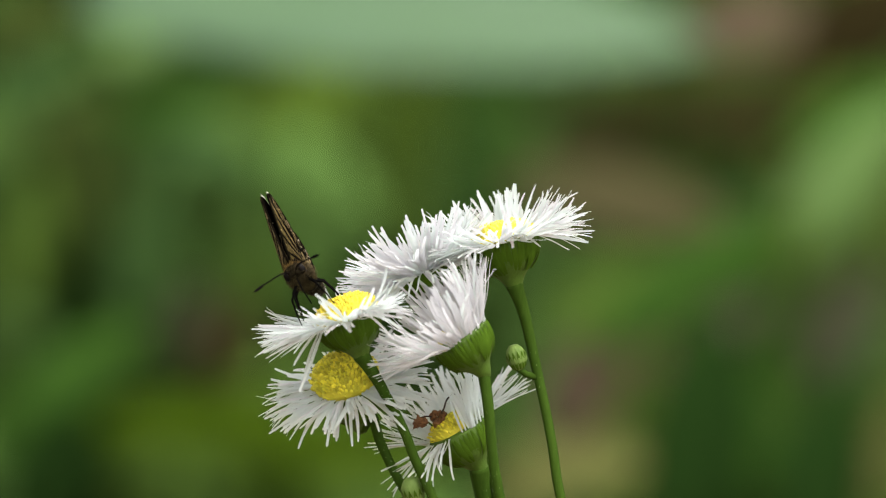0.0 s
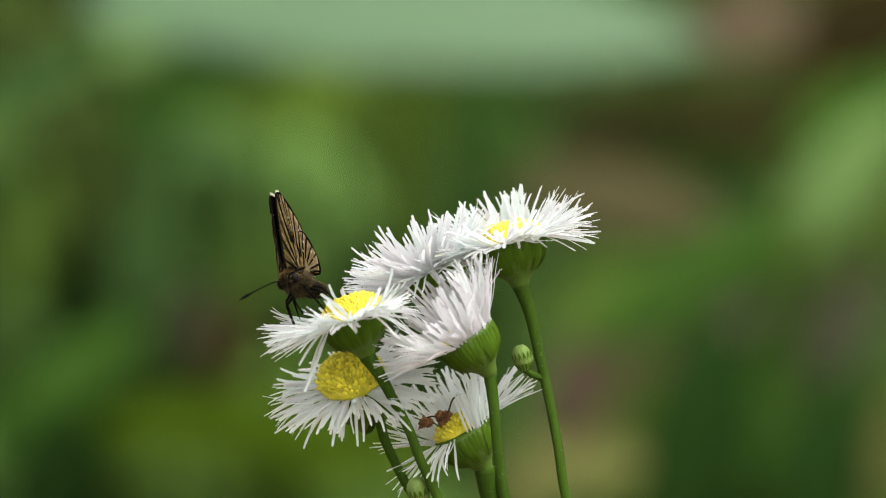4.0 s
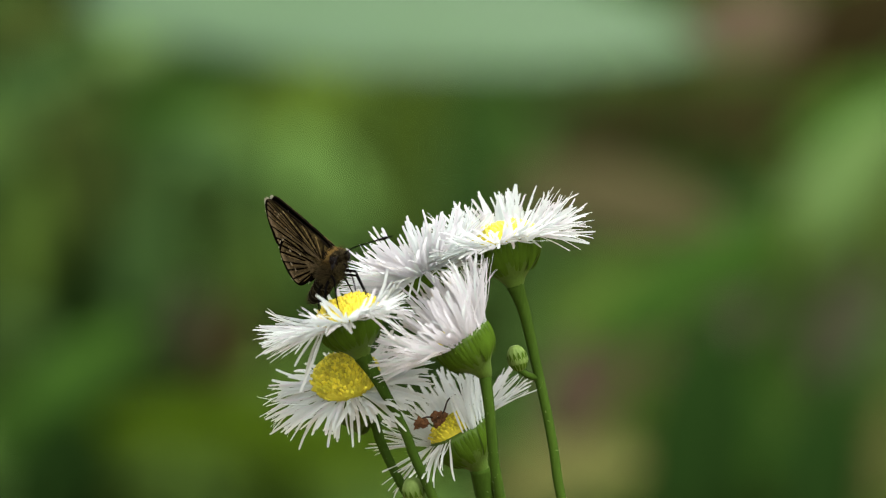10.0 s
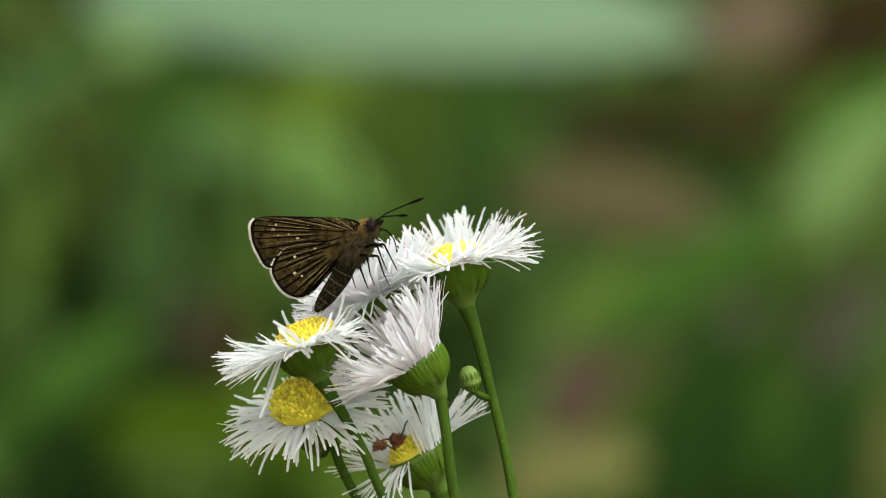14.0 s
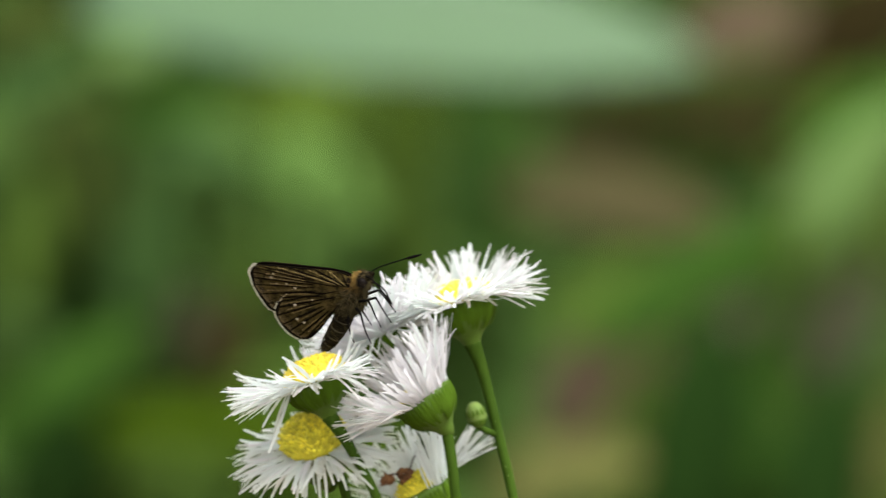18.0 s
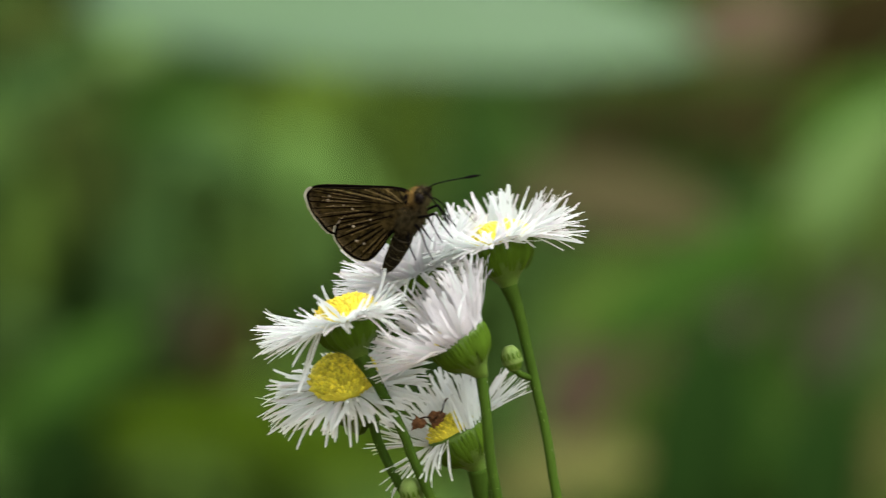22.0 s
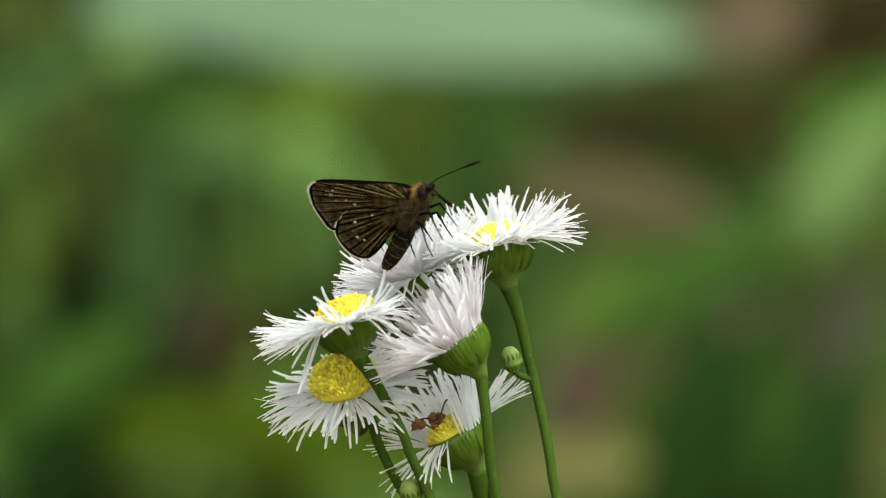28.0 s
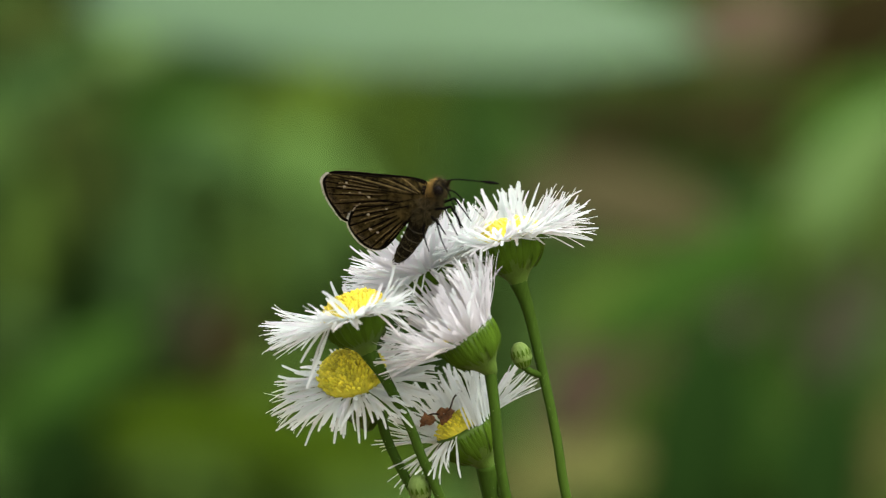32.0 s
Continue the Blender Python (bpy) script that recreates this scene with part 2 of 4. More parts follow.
def hairs(parent, line, radius, rng):
    """Short pale hairs that stand off a stalk."""
    bm = bmesh.new()
    for _ in range(160):
        i = rng.randrange(4, len(line) - 1)
        along = (line[i + 1] - line[i]).normalized()
        out = along.orthogonal().normalized()
        out.rotate(Matrix.Rotation(rng.uniform(0, 6.28), 3, along))
        p = line[i].lerp(line[i + 1], rng.random()) + out * radius * 0.95
        way = (out + along * rng.gauss(-0.3, 0.4)).normalized() * rng.uniform(0.25, 0.6) * MM
        w = along.cross(out) * 0.022 * MM
        bm.faces.new([bm.verts.new(z) for z in (p - w, p + w, p + way)])
    tagged(part("hair", bm, STALK_HAIR, parent, "short pale hairs"), kind="stuff")


def flower(name, label, centre, axis, rd, hd, count, length, lift, spread, foot, path, seed, stalk=0.62, bowl=4.4,
           pink=0.5, curl=0.0, florets=FLORET, floret_count=150, floret_size=0.36, disc_label="", stray=(), bare=(), short=(), core=1.0, flare=0.265):
    """One flowering stem: stalk, calyx with bracts, disc with florets, and a ring of narrow petals.
    centre: the disc's; axis: the way it faces; lift(a): the petals' rise at the angle a round the axis, in degrees (0 across,
    90 away from the viewer); curl: their upward bend; bare: arcs with few petals left; short: arcs with
    shorter ones; core: the width of the open disc."""
    rng = random.Random(seed)
    ob = thing(name, CLUSTER @ Matrix.Translation(vec(*foot)), label, "flower", "fleabane flowers")
    off = Vector(foot)
    c = (Vector(centre) - off) * MM
    head = Matrix.Translation(c) @ frame_of(axis)
    r, h = rd * MM, bowl * MM
    s = stalk * MM
    prof = [(z * h, max(q * r, s * 0.9)) for z, q in BOWL[:-1]] + [(-0.1 * h, 0.99 * r), (-0.04 * h, 0.94 * r), (0.0, 0.8 * r)]
    cup = lathe(bmesh.new(), prof, 56, 28, 0.012)
    part("calyx", cup, CALYX, ob, m=head)
    calyx = ob.children[-1]
    for k in range(42):
        a = 2 * math.pi * (k + rng.uniform(-0.25, 0.25)) / 42
        m = Matrix.Rotation(a, 4, "Z") @ Matrix.Diagonal((r * rng.uniform(1.0, 1.03), r, h * rng.uniform(0.92, 1.06), 1))
        part("bract", BRACT_MESH, None, calyx, m=m)
    neck = head @ Vector((0, 0, -1.42 * h))
    pts = spline([neck] + [(Vector(p) - off) * MM for p in path] + [Vector((0, 0, 0))], 7)
    n = len(pts)
    part("stalk", tube(bmesh.new(), pts, [s * (1.0 + 0.1 * i / n) + max(0.0, flare * r - s) * math.exp(-i / 6.0) for i in range(n)], 16, 0.05), STALK, ob)
    hairs(ob.children[-1], pts, s, rng)
    bm = bmesh.new()
    lathe(bm, [(-0.3 * MM, core * r * 0.97)] + [(hd * MM * math.sin(q), core * r * math.cos(q) * 0.97) for q in (0.2, 0.5, 0.8, 1.1, 1.35, 1.5)], 24)
    disc = part("disc", bm, DISC, ob, disc_label, m=head)
    tagged(part("floret_bed", floret_mesh(core * r, hd * MM, floret_count, floret_size, florets, seed), None, disc), kind="stuff")
    for k in range(count):
        a = 2 * math.pi * (k + rng.uniform(-0.45, 0.45)) / count
        d = math.degrees(a)
        d -= 360 * (d > 180)
        if any(lo < d < hi and rng.random() < most for lo, hi, most in bare):
            continue
        tuft = math.sin(7 * a + seed) + 0.7 * math.sin(17 * a + 2 * seed)
        e = lift(a) + rng.gauss(0, 0.6 * spread) + 0.25 * spread * tuft
        ln = length * MM * min(1.06, rng.gauss(0.92, 0.08))
        for lo, hi, cut in short:
            ln *= cut if lo < d < hi else 1
        row = rng.choice((0, 0, 1))
        bend = min(6, max(0, round(3 + (curl + rng.gauss(0, 0.15)) / 0.14)))
        m = head @ Matrix.Rotation(a, 4, "Z") @ Matrix.Translation((r * (0.97 + 0.05 * row), 0, -0.15 * MM - 0.25 * MM * row)) \
            @ Matrix.Rotation(rng.gauss(0, 0.07) + 0.08 * math.cos(7 * a + seed), 4, "Z") @ Matrix.Rotation(-radians(e - 3 * row), 4, "Y") \
            @ Matrix.Rotation(rng.gauss(0, 0.35), 4, "X") @ Matrix.Diagonal((ln, 7.3 * MM * rng.uniform(0.85, 1.15), ln, 1))
        part("petal", rng.choice((PINK_PETALS if rng.random() < pink else PETALS)[bend]), None, ob, m=m)
    for a, e, ln in stray:
        m = head @ Matrix.Rotation(radians(a), 4, "Z") @ Matrix.Translation((r, 0, -0.2 * MM)) @ Matrix.Rotation(-radians(e), 4, "Y") @ Matrix.Rotation(math.copysign(1.1, a) if abs(a) > 110 else 0.2, 4, "X") @ Matrix.Diagonal((ln * MM, 5.2 * MM, ln * MM, 1))
        part("petal", PETALS[3][round(abs(a)) % 8], None, ob, m=m)
    return ob


def swing(base, across, away, near=0.0):
    """A petal lift that changes round the axis: base, more by across at the angle 0 and less at 180, more by away at the far side, by near at the near one."""
    return lambda a: base + across * math.cos(a) + away * max(0.0, math.sin(a)) + near * max(0.0, -math.sin(a))


def faded_lift(a):
    """Petals of the fading flower: those at the near side stand up and close over the disc, the others spread."""
    d = math.degrees(a)
    d -= 360 * (d > 180)
    return 72 if -75 < d < -8 else -14 if d < -75 else 2 + 0.3 * d if d < 55 else 22 + 22 * max(0.0, math.sin(a)) - 8 * math.cos(a)


JOINT = (11.8, 2.0, -54.0)

# each flower, and how far it follows the sway
FLOWERS = [
    (flower("fleabane_flower", "white fleabane flower head on a tall curved green stalk", (9.5, 0, 1.5), (-0.235, 0.02, 0.97), 3.95, 2.2,
            310, 7.6, swing(9, -1, 42, 1), 15, JOINT, [(11.9, 0.5, -7.2), (13.15, 1, -13.0), (14.6, 1, -20.0), (15.5, 1, -26), (16.3, 1.5, -36)],
            11, stalk=0.52, bowl=3.8, pink=0.3, short=((-180, 35, 0.92), (35, 60, 0.96)), stray=((-50, -30, 3.2), (-70, -25, 2.6), (-6, -42, 4.4))), 0.90, 1.0),
    (flower("fleabane_flower", "white fleabane flower with bright yellow disc and drooping petals", (-9.2, -6, -7.5), (-0.34, -0.03, 0.94), 3.75, 2.5,
            330, 7.7, swing(7, -4, 10, 4), 12, JOINT, [(-5.9, -5.5, -14.6), (-4.3, -4.6, -17.6), (-2.6, -4, -21), (-1.4, -3, -24.3), (0.9, -2, -29.5), (5.5, 0, -41)],
            22, stalk=0.52, bowl=3.3, pink=0.3, curl=-0.06, florets=GOLD_FLORET, floret_count=260, floret_size=0.42, bare=((-30, 40, 0.6),), short=((-40, 60, 0.55),), stray=((-158, -43, 7.9), (-146, -46, 8.3))), 0.81, 0.0),
    (flower("fleabane_flower", "fleabane flower with domed golden disc and down-turned white petals", (-9.4, 1, -15.2), (-0.25, -0.48, 0.84), 3.9, 3.1,
            250, 6.9, swing(-1, -3, -15, 5), 12, JOINT, [(-6.4, 2, -19.4), (-5.4, 2, -22.5), (-3.0, 2, -27.5), (-1.0, 2, -30.5), (4.2, 2, -41)],
            33, stalk=0.52, pink=0.1, curl=-0.08, florets=RIPE_FLORET, floret_count=420, floret_size=0.5, disc_label="domed golden disc"), 0.845, 0.0),
    (flower("fleabane_flower", "half-closed pinkish white fleabane flower on a straight stalk", (3.9, -7, -9.5), (-0.55, -0.16, 0.82), 3.6, 0.9,
            240, 7.9, swing(48, 24, 6, -4), 21, JOINT, [(7.5, -6, -18.7), (8.0, -5, -24.7), (8.8, -4, -29.5), (10.6, -1, -41)],
            44, stalk=0.55, bowl=3.9, flare=0.2, pink=0.85, curl=0.05, core=0.62), 0.86, 0.5),
    (flower("fleabane_flower", "white fleabane flower turned aside with dense pinkish petals", (0.3, 2, -2.4), (-0.40, 0.18, 0.90), 3.2, 0.3,
            400, 7.9, swing(20, -6, 18, 12), 18, JOINT, [(3.2, 6, -12), (6.0, 6, -20), (7.4, 5, -25), (8.6, 4, -29.5), (10.5, 3, -41)],
            55, stalk=0.5, bowl=2.3, pink=0.6, floret_size=0.15, stray=tuple((-160 + 5 * k, -14 + 12 * math.sin(2.1 * k), 4.0 + 0.8 * (k % 3)) for k in range(30))), 0.87, 0.8),
    (flower("fleabane_flower", "fading fleabane flower with sparse ragged white petals", (3.5, 3, -20.8), (-0.50, -0.18, 0.84), 3.8, 1.5,
            200, 7.4, faded_lift, 13, JOINT, [(6.9, 5, -28.8), (8.0, 5, -32), (10.0, 4, -41)],
            66, stalk=1.0, bowl=4.0, flare=0.33, pink=0.0, curl=0.04, core=0.85, floret_count=170, bare=((-100, -62, 1.0), (-165, -100, 0.6), (-8, 45, 0.25)), florets=RIPE_FLORET,
            short=((-170, -100, 0.85),), stray=((-112, -8, 5.4), (-120, -14, 6.4), (-130, -6, 6.6), (-57, 66, 6.4), (-63, 70, 5.6), (-69, 60, 6.0), (-76, 66, 5.0))), 0.85, 0.0),
]


def bud_on(ob, place, axis, size):
    """A closed green bud on a short side stalk."""
    foot = ob.matrix_world.inverted() @ CLUSTER
    m = foot @ Matrix.Translation(vec(*place)) @ frame_of(axis)
    r = size * MM
    b = part("bud", lathe(bmesh.new(), [(-1.5 * r, 0.3 * r), (-1.1 * r, 0.65 * r), (-0.5 * r, 1.0 * r), (0.2 * r, 0.98 * r), (0.8 * r, 0.72 * r), (1.15 * r, 0.4 * r)], 40, 14, 0.05), BUD, ob,
             "closed pale green bud", m)
    for k in range(14):
        a = 2 * math.pi * k / 14
        mm = Matrix.Rotation(a, 4, "Z") @ Matrix.Translation((0, 0, 0.75 * r)) @ Matrix.Diagonal((r * 1.0, r * 1.9, 2.0 * r, 1))
        part("bract", BRACT_MESH, None, b, m=mm)
    return b


bud_on(FLOWERS[0][0], (10.9, 0, -12.3), (-0.25, -0.1, 0.95), 1.2)
part("bud_stalk", tube(bmesh.new(), [vec(*(Vector(p) - Vector(JOINT))) for p in ((11.1, 0, -13.7), (12.0, 0.4, -14.4), (13.3, 0.9, -14.9))], [0.4 * MM] * 3, 8), STALK, FLOWERS[0][0])
bud_on(FLOWERS[2][0], (-1.6, -1.0, -28.0), (-0.2, -0.5, 0.85), 1.4)

# the leafy main stem that carries the flowers, down to the ground
main_stem = thing("fleabane_plant", pose(0, 0, 0), "upright green fleabane plant rooted in the soil", "plant")
top = CLUSTER @ vec(*JOINT)
part("stem", tube(bmesh.new(), spline([top + Vector((0, 0, 0.001)), top + Vector((0.002, 0.004, -0.12)), top + Vector((-0.002, 0.008, -0.32)), Vector((top.x, top.y + 0.01, -0.01))], 6),
                  [0.0016 + 0.00012 * i for i in range(19)], 10), STALK, main_stem)

# ---- dried husks caught on the fading flower ----
husk = thing("dried_husk", CLUSTER @ Matrix.Translation(vec(1.2, 2.3, -19.6)), "shrivelled brown husks on a thin twig, caught on a flower", "plant debris")
rng = random.Random(5)
for u, v, w in ((-2.2, -0.6, 0.62), (-1.5, -0.5, 0.55), (-0.2, 0.2, 0.5), (0.2, -0.5, 0.55), (0.7, 0.1, 0.6), (0.3, 0.6, 0.35)):
    bm = bmesh.new()
    verts = ball(bm, vec(u, 0, v), [0.85 * w * MM] * 3, seg=14, rings=10)
    for q in verts:
        q.co += (q.co - vec(u, 0, v)) * 1.5 * noise.noise(q.co * 3800)
    part("husk", bm, HUSK, husk)
part("twig", tube(bmesh.new(), spline([vec(-2.2, 0.2, -0.2), vec(-1.2, 0.1, 0.2), vec(0.2, 0, 0.1), vec(0.9, 0, 1.0), vec(1.4, 0, 2.3), vec(2.8, 0, 3.2)], 5), [0.1 * MM] * 26, 6), TWIG, husk)

# ---- the skipper butterfly ----
def spread(s, depth):
    """How far the wings stand off each other towards their roots, in millimetres."""
    return math.copysign(1.15 * (1 - s) ** 1.3, depth)


def wing_mesh(outline, root, depth, pleats, steps=7, dark=0.0):
    """A pleated wing blade: a fan of rows from its root to a smooth outline (x, z in mm), with a little thickness."""
    rim = spline([(0.985 * x, 0, 0.925 * z) for x, z in outline], 6)
    root = Vector((root[0], 0, root[1]))
    bm = bmesh.new()
    sheets = []
    for skin in (-0.03, 0.03):
        grid = []
        for j, q in enumerate(rim):
            f = j / (len(rim) - 1)
            col = []
            for i in range(steps + 1):
                s = 0.06 + 0.94 * i / steps
                p = root + (q - root) * s
                y = depth + skin + spread(s, depth) + 0.07 * s * math.sin(f * math.pi * pleats) + 0.45 * s * (1.3 - s) * math.sin(f * math.pi) * (1 if depth > 0 else -1)
                col.append(bm.verts.new((p.x * MM, y * MM, p.z * MM)))
            grid.append(col)
        sheets.append(grid)
    for n, grid in enumerate(sheets):
        for a, b in zip(grid, grid[1:]):
            for i in range(steps):
                q = (a[i], a[i + 1], b[i + 1], b[i])
                face = bm.faces.new(q if n else q[::-1])
                face.material_index = 0 if (n == 1) == (depth > 0) and grid.index(a) >= dark * len(grid) * (1.2 - 0.8 * i / steps) else 1
    for j in range(len(rim) - 1):
        bm.faces.new((sheets[0][j][-1], sheets[0][j + 1][-1], sheets[1][j + 1][-1], sheets[1][j][-1]))
    me = finish(bm, "wing", WING)
    me.materials.append(WING_TOP)
    return me, rim, root


FORE = [(0.5, 1.2), (0.4, 2.0), (-1.4, 2.55), (-5.2, 2.85), (-10.4, 3.15), (-12.1, 2.95), (-12.85, 2.2), (-12.9, 1.2), (-12.7, -0.1), (-12.1, -1.6), (-10.9, -3.3), (-7.9, -3.0), (-3.5, -1.6), (-0.4, -0.4)]
HIND = [(0.955 * x, 0.955 * z) for x, z in ((-0.3, 0.5), (-2.4, 0.75), (-4.6, 0.55), (-7.5, -0.2), (-9.2, -1.1), (-10.4, -2.6), (-10.85, -4.0), (-10.3, -5.6), (-9.2, -7.0), (-7.7, -7.6), (-6.4, -7.2), (-4.4, -5.2), (-1.9, -2.6), (-0.6, -1.2))]


FEELERS = []


def butterfly():
    """A skipper at rest with its wings folded: x is ahead of the wing roots, z towards the wings' leading edge."""
    rng = random.Random(9)
    ob = thing("butterfly", CLUSTER, "small brown skipper butterfly with pale-fringed folded wings", "butterfly")
    hinge = Vector((-0.55, 0, -0.83)).normalized()
    for side in (-1, 1):
        fold = Matrix.Rotation(radians(1.0 * side), 4, hinge)
        for name, outline, root, depth, pleats, first, last, count in (
                ("forewing", FORE, (0.6, 0.6), 0.16, 9, 0.34, 0.84, 9), ("hindwing", HIND, (0.2, -0.2), 0.34, 11, 0.26, 0.92, 11)):
            me, rim, base = wing_mesh(outline, root, side * depth, pleats, dark=0.12 if name == "forewing" else 0.0)
            wing = part(name, me, None, ob, "brown wing with dark veins and a pale fringe", fold)
            n = len(rim) - 1
            # dark veins on the outer face, two of them round the cell at the root, and buff streaks between
            gap = (last - first) / (count - 1)
            lines = [("vein", first + gap * k, 0.14 if k in (2, count - 3) else 0.36, 0.99, 0.085 if name == "forewing" else 0.11, VEIN) for k in range(count)]
            lines += [("streak", first + gap * (k + rng.uniform(0.3, 0.7)), rng.uniform(0.42, 0.55), rng.uniform(0.75, 0.93), 0.065, STREAK) for k in range(count - 1)]
            if name == "forewing":
                lines += [("vein", f, 0.1, 0.96, 0.085, VEIN) for f in (0.13, 0.2, 0.27)] + [("streak", f, 0.15, 0.9, 0.06, STREAK) for f in (0.165, 0.235, 0.3)]
            for kind, f, start, end, thick, material in lines:
                q = rim[round(f * n)].lerp(rim[min(n, round(f * n) + 1)], f * n % 1)
                pts = []
                for i in range(9):
                    s = start + (end - start) * i / 8
                    p = base + (q - base) * s
                    b = 0.45 * s * (1.3 - s) * math.sin(f * math.pi) * side
                    pts.append(Vector((p.x, side * (depth + 0.085) + b + spread(s, side), p.z + 0.25 * math.sin(math.pi * s) * (0.5 - f))) * MM)
                part(kind, tube(bmesh.new(), pts, [thick * r * MM * rng.uniform(0.8, 1.2) for r in (0.5, 0.8, 0.95, 1, 1, 1, 0.95, 0.9, 0.8)], 6), material, wing)
            # dark margin and pale hair fringe along the outer edge
            edge = rim[round(0.40 * n):round(0.80 * n)] if name == "forewing" else rim[round(0.36 * n):round(0.84 * n)]
            pts = [Vector((q.x * 0.985, side * (depth + 0.1), q.z * 0.985)) * MM for q in edge]
            part("margin", tube(bmesh.new(), pts, [0.2 * MM] * len(pts), 6), VEIN, wing)
            bm = bmesh.new()
            for a, b in zip(edge, edge[1:]):
                for _ in range(9):
                    q = a.lerp(b, 0.75 * rng.random())
                    way = (q - base).normalized()
                    way.rotate(Euler((0, rng.gauss(0, 0.25), 0)))
                    way.y += rng.gauss(0, 0.12)
                    ln = rng.uniform(0.22, 0.42)
                    w = Vector((-way.z, 0, way.x)) * 0.07
                    p = Vector((q.x, side * depth + rng.uniform(-0.05, 0.05), q.z))
                    bm.faces.new([bm.verts.new(z * MM) for z in (p - w, p + w, p + way * ln + w * 0.5, p + way * ln - w * 0.5)])
            tagged(part("fringe", bm, FRINGE, wing, "pale hair fringe"), kind="stuff")
            spots = ((-9.5, 1.9, 0.18), (-9.9, 1.3, 0.26), (-9.3, 0.6, 0.16), (-7.9, 0.65, 0.2), (-6.8, 0.25, 0.26)) if name == "forewing" else \
                ((-7.2, -2.0, 0.2), (-7.3, -3.9, 0.22), (-6.4, -4.3, 0.17), (-4.6, -1.1, 0.14))
            band = [rim[j] for j in range(round(0.04 * n), round(0.40 * n))] if name == "forewing" else [rim[j] for j in range(round(0.24 * n), round(0.40 * n))]
            pts = [Vector((q.x, side * (depth + 0.05) + 0.45 * 0.3 * math.sin(math.pi * 0.3) * side * (name == "hindwing"), q.z - 0.08)) * MM for q in band]
            part("edge", tube(bmesh.new(), pts, [(0.13 if name == "forewing" else 0.09) * MM] * len(pts), 6), VEIN if name == "forewing" else SPOT, wing)
            for x, z, r in spots:
                bm = bmesh.new()
                out = spread((Vector((x, 0, z)) - base).length / 11.5, side)
                ball(bm, Vector((x, side * (depth + 0.3) + out, z)) * MM, (r * 1.05 * MM, 0.07 * MM, r * 0.85 * MM), seg=10, rings=5)
                part("spot", bm, SPOT, wing)
    # body
    back = Matrix.Rotation(radians(-56), 4, "Y")
    bm = bmesh.new()
    verts = ball(bm, Vector((0.15, 0, -1.15)) * MM, (2.4 * MM, 1.5 * MM, 1.55 * MM), back, 20, 14)
    for q in verts:
        q.co += q.co.normalized() * 0.12 * MM * noise.noise(q.co * 1800)
    thorax = part("thorax", bm, FUR, ob, "furry tawny thorax")
    bm = bmesh.new()
    ball(bm, Vector((2.05, 0, 1.15)) * MM, (1.05 * MM, 1.25 * MM, 1.0 * MM), back, 16, 10)
    head = part("head", bm, FUR, ob)
    for side in (-1, 1):
        bm = bmesh.new()
        ball(bm, Vector((2.3, 0.92 * side, 1.2)) * MM, (0.62 * MM, 0.5 * MM, 0.66 * MM))
        part("eye", bm, EYE_DARK, head, "glossy dark eye")
        pts = spline([Vector(q) * MM for q in ((0, 0, 0), (0.85, 0.8 * side, 0.85), (2.7, 2.4 * side, 1.8), (4.3, 3.8 * side, 2.5))], 5)
        ant = part("antenna", tube(bmesh.new(), pts, [0.085 * MM] * len(pts), 6), INK, ob, "thin dark clubbed antenna", Matrix.Translation(Vector((2.75, 0.4 * side, 1.9)) * MM))
        FEELERS.append((ant, -4 if side > 0 else -30))
        a, b = pts[-5], pts[-1] + (pts[-1] - pts[-2])
        cl = [a.lerp(b, i / 6) for i in range(7)]
        part("club", tube(bmesh.new(), cl, [r * MM for r in (0.085, 0.13, 0.18, 0.2, 0.18, 0.12, 0.05)], 8), INK, ant)
        bm = bmesh.new()
        ball(bm, Vector((2.95, 0.4 * side, 1.55)) * MM, (0.75 * MM, 0.27 * MM, 0.3 * MM), Matrix.Rotation(radians(-40), 4, "Y"), 10, 7)
        part("palp", bm, FUR, head)
        # legs: fore, middle, hind
        for (x, z), knee, ankle, toe in (((1.5, -1.2), (3.1, 1.5, -0.8), (3.9, 1.9, -2.7), (4.5, 2.1, -4.0)), ((0.9, -2.1), (2.1, 2.2, -2.2), (2.6, 2.7, -4.3), (3.2, 2.9, -5.8)),
                                         ((0.0, -2.6), (0.0, 1.9, -3.6), (0.35, 2.3, -5.0), (0.7, 2.5, -6.0))):
            pts = [Vector((x, 0.9 * side, z)) * MM, Vector((knee[0], knee[1] * side, knee[2])) * MM, Vector((ankle[0], ankle[1] * side, ankle[2])) * MM, Vector((toe[0], toe[1] * side, toe[2])) * MM]
            bm = bmesh.new()
            for p, q, r0, r1 in ((pts[0], pts[1], 0.21, 0.16), (pts[1], pts[2], 0.14, 0.09), (pts[2], pts[3], 0.09, 0.06)):
                tube(bm, [p.lerp(q, i / 4) for i in range(5)], [(r0 + (r1 - r0) * i / 4) * MM for i in range(5)], 6)
            part("leg", bm, INK, ob)
    pts = spline([Vector(p) * MM for p in ((3.0, 0, 0.9), (3.9, 0, 0.7), (4.8, 0, -0.3), (5.2, 0, -1.8))], 5)
    part("proboscis", tube(bmesh.new(), pts, [0.09 * MM] * len(pts), 6), INK, head)
    # abdomen with pale rings
    line = spline([Vector(p) * MM for p in ((-0.7, 0, -2.4), (-2.0, 0, -4.7), (-3.7, 0, -6.9), (-5.1, 0, -8.5))], 6)
    rad = [MM * r for r in np.interp(np.linspace(0, 1, len(line)), [0, 0.3, 0.7, 0.92, 1], [1.15, 1.2, 0.95, 0.6, 0.2])]
    abdomen = part("abdomen", tube(bmesh.new(), line, rad, 16), ABDOMEN, ob, "dark abdomen with thin pale rings")
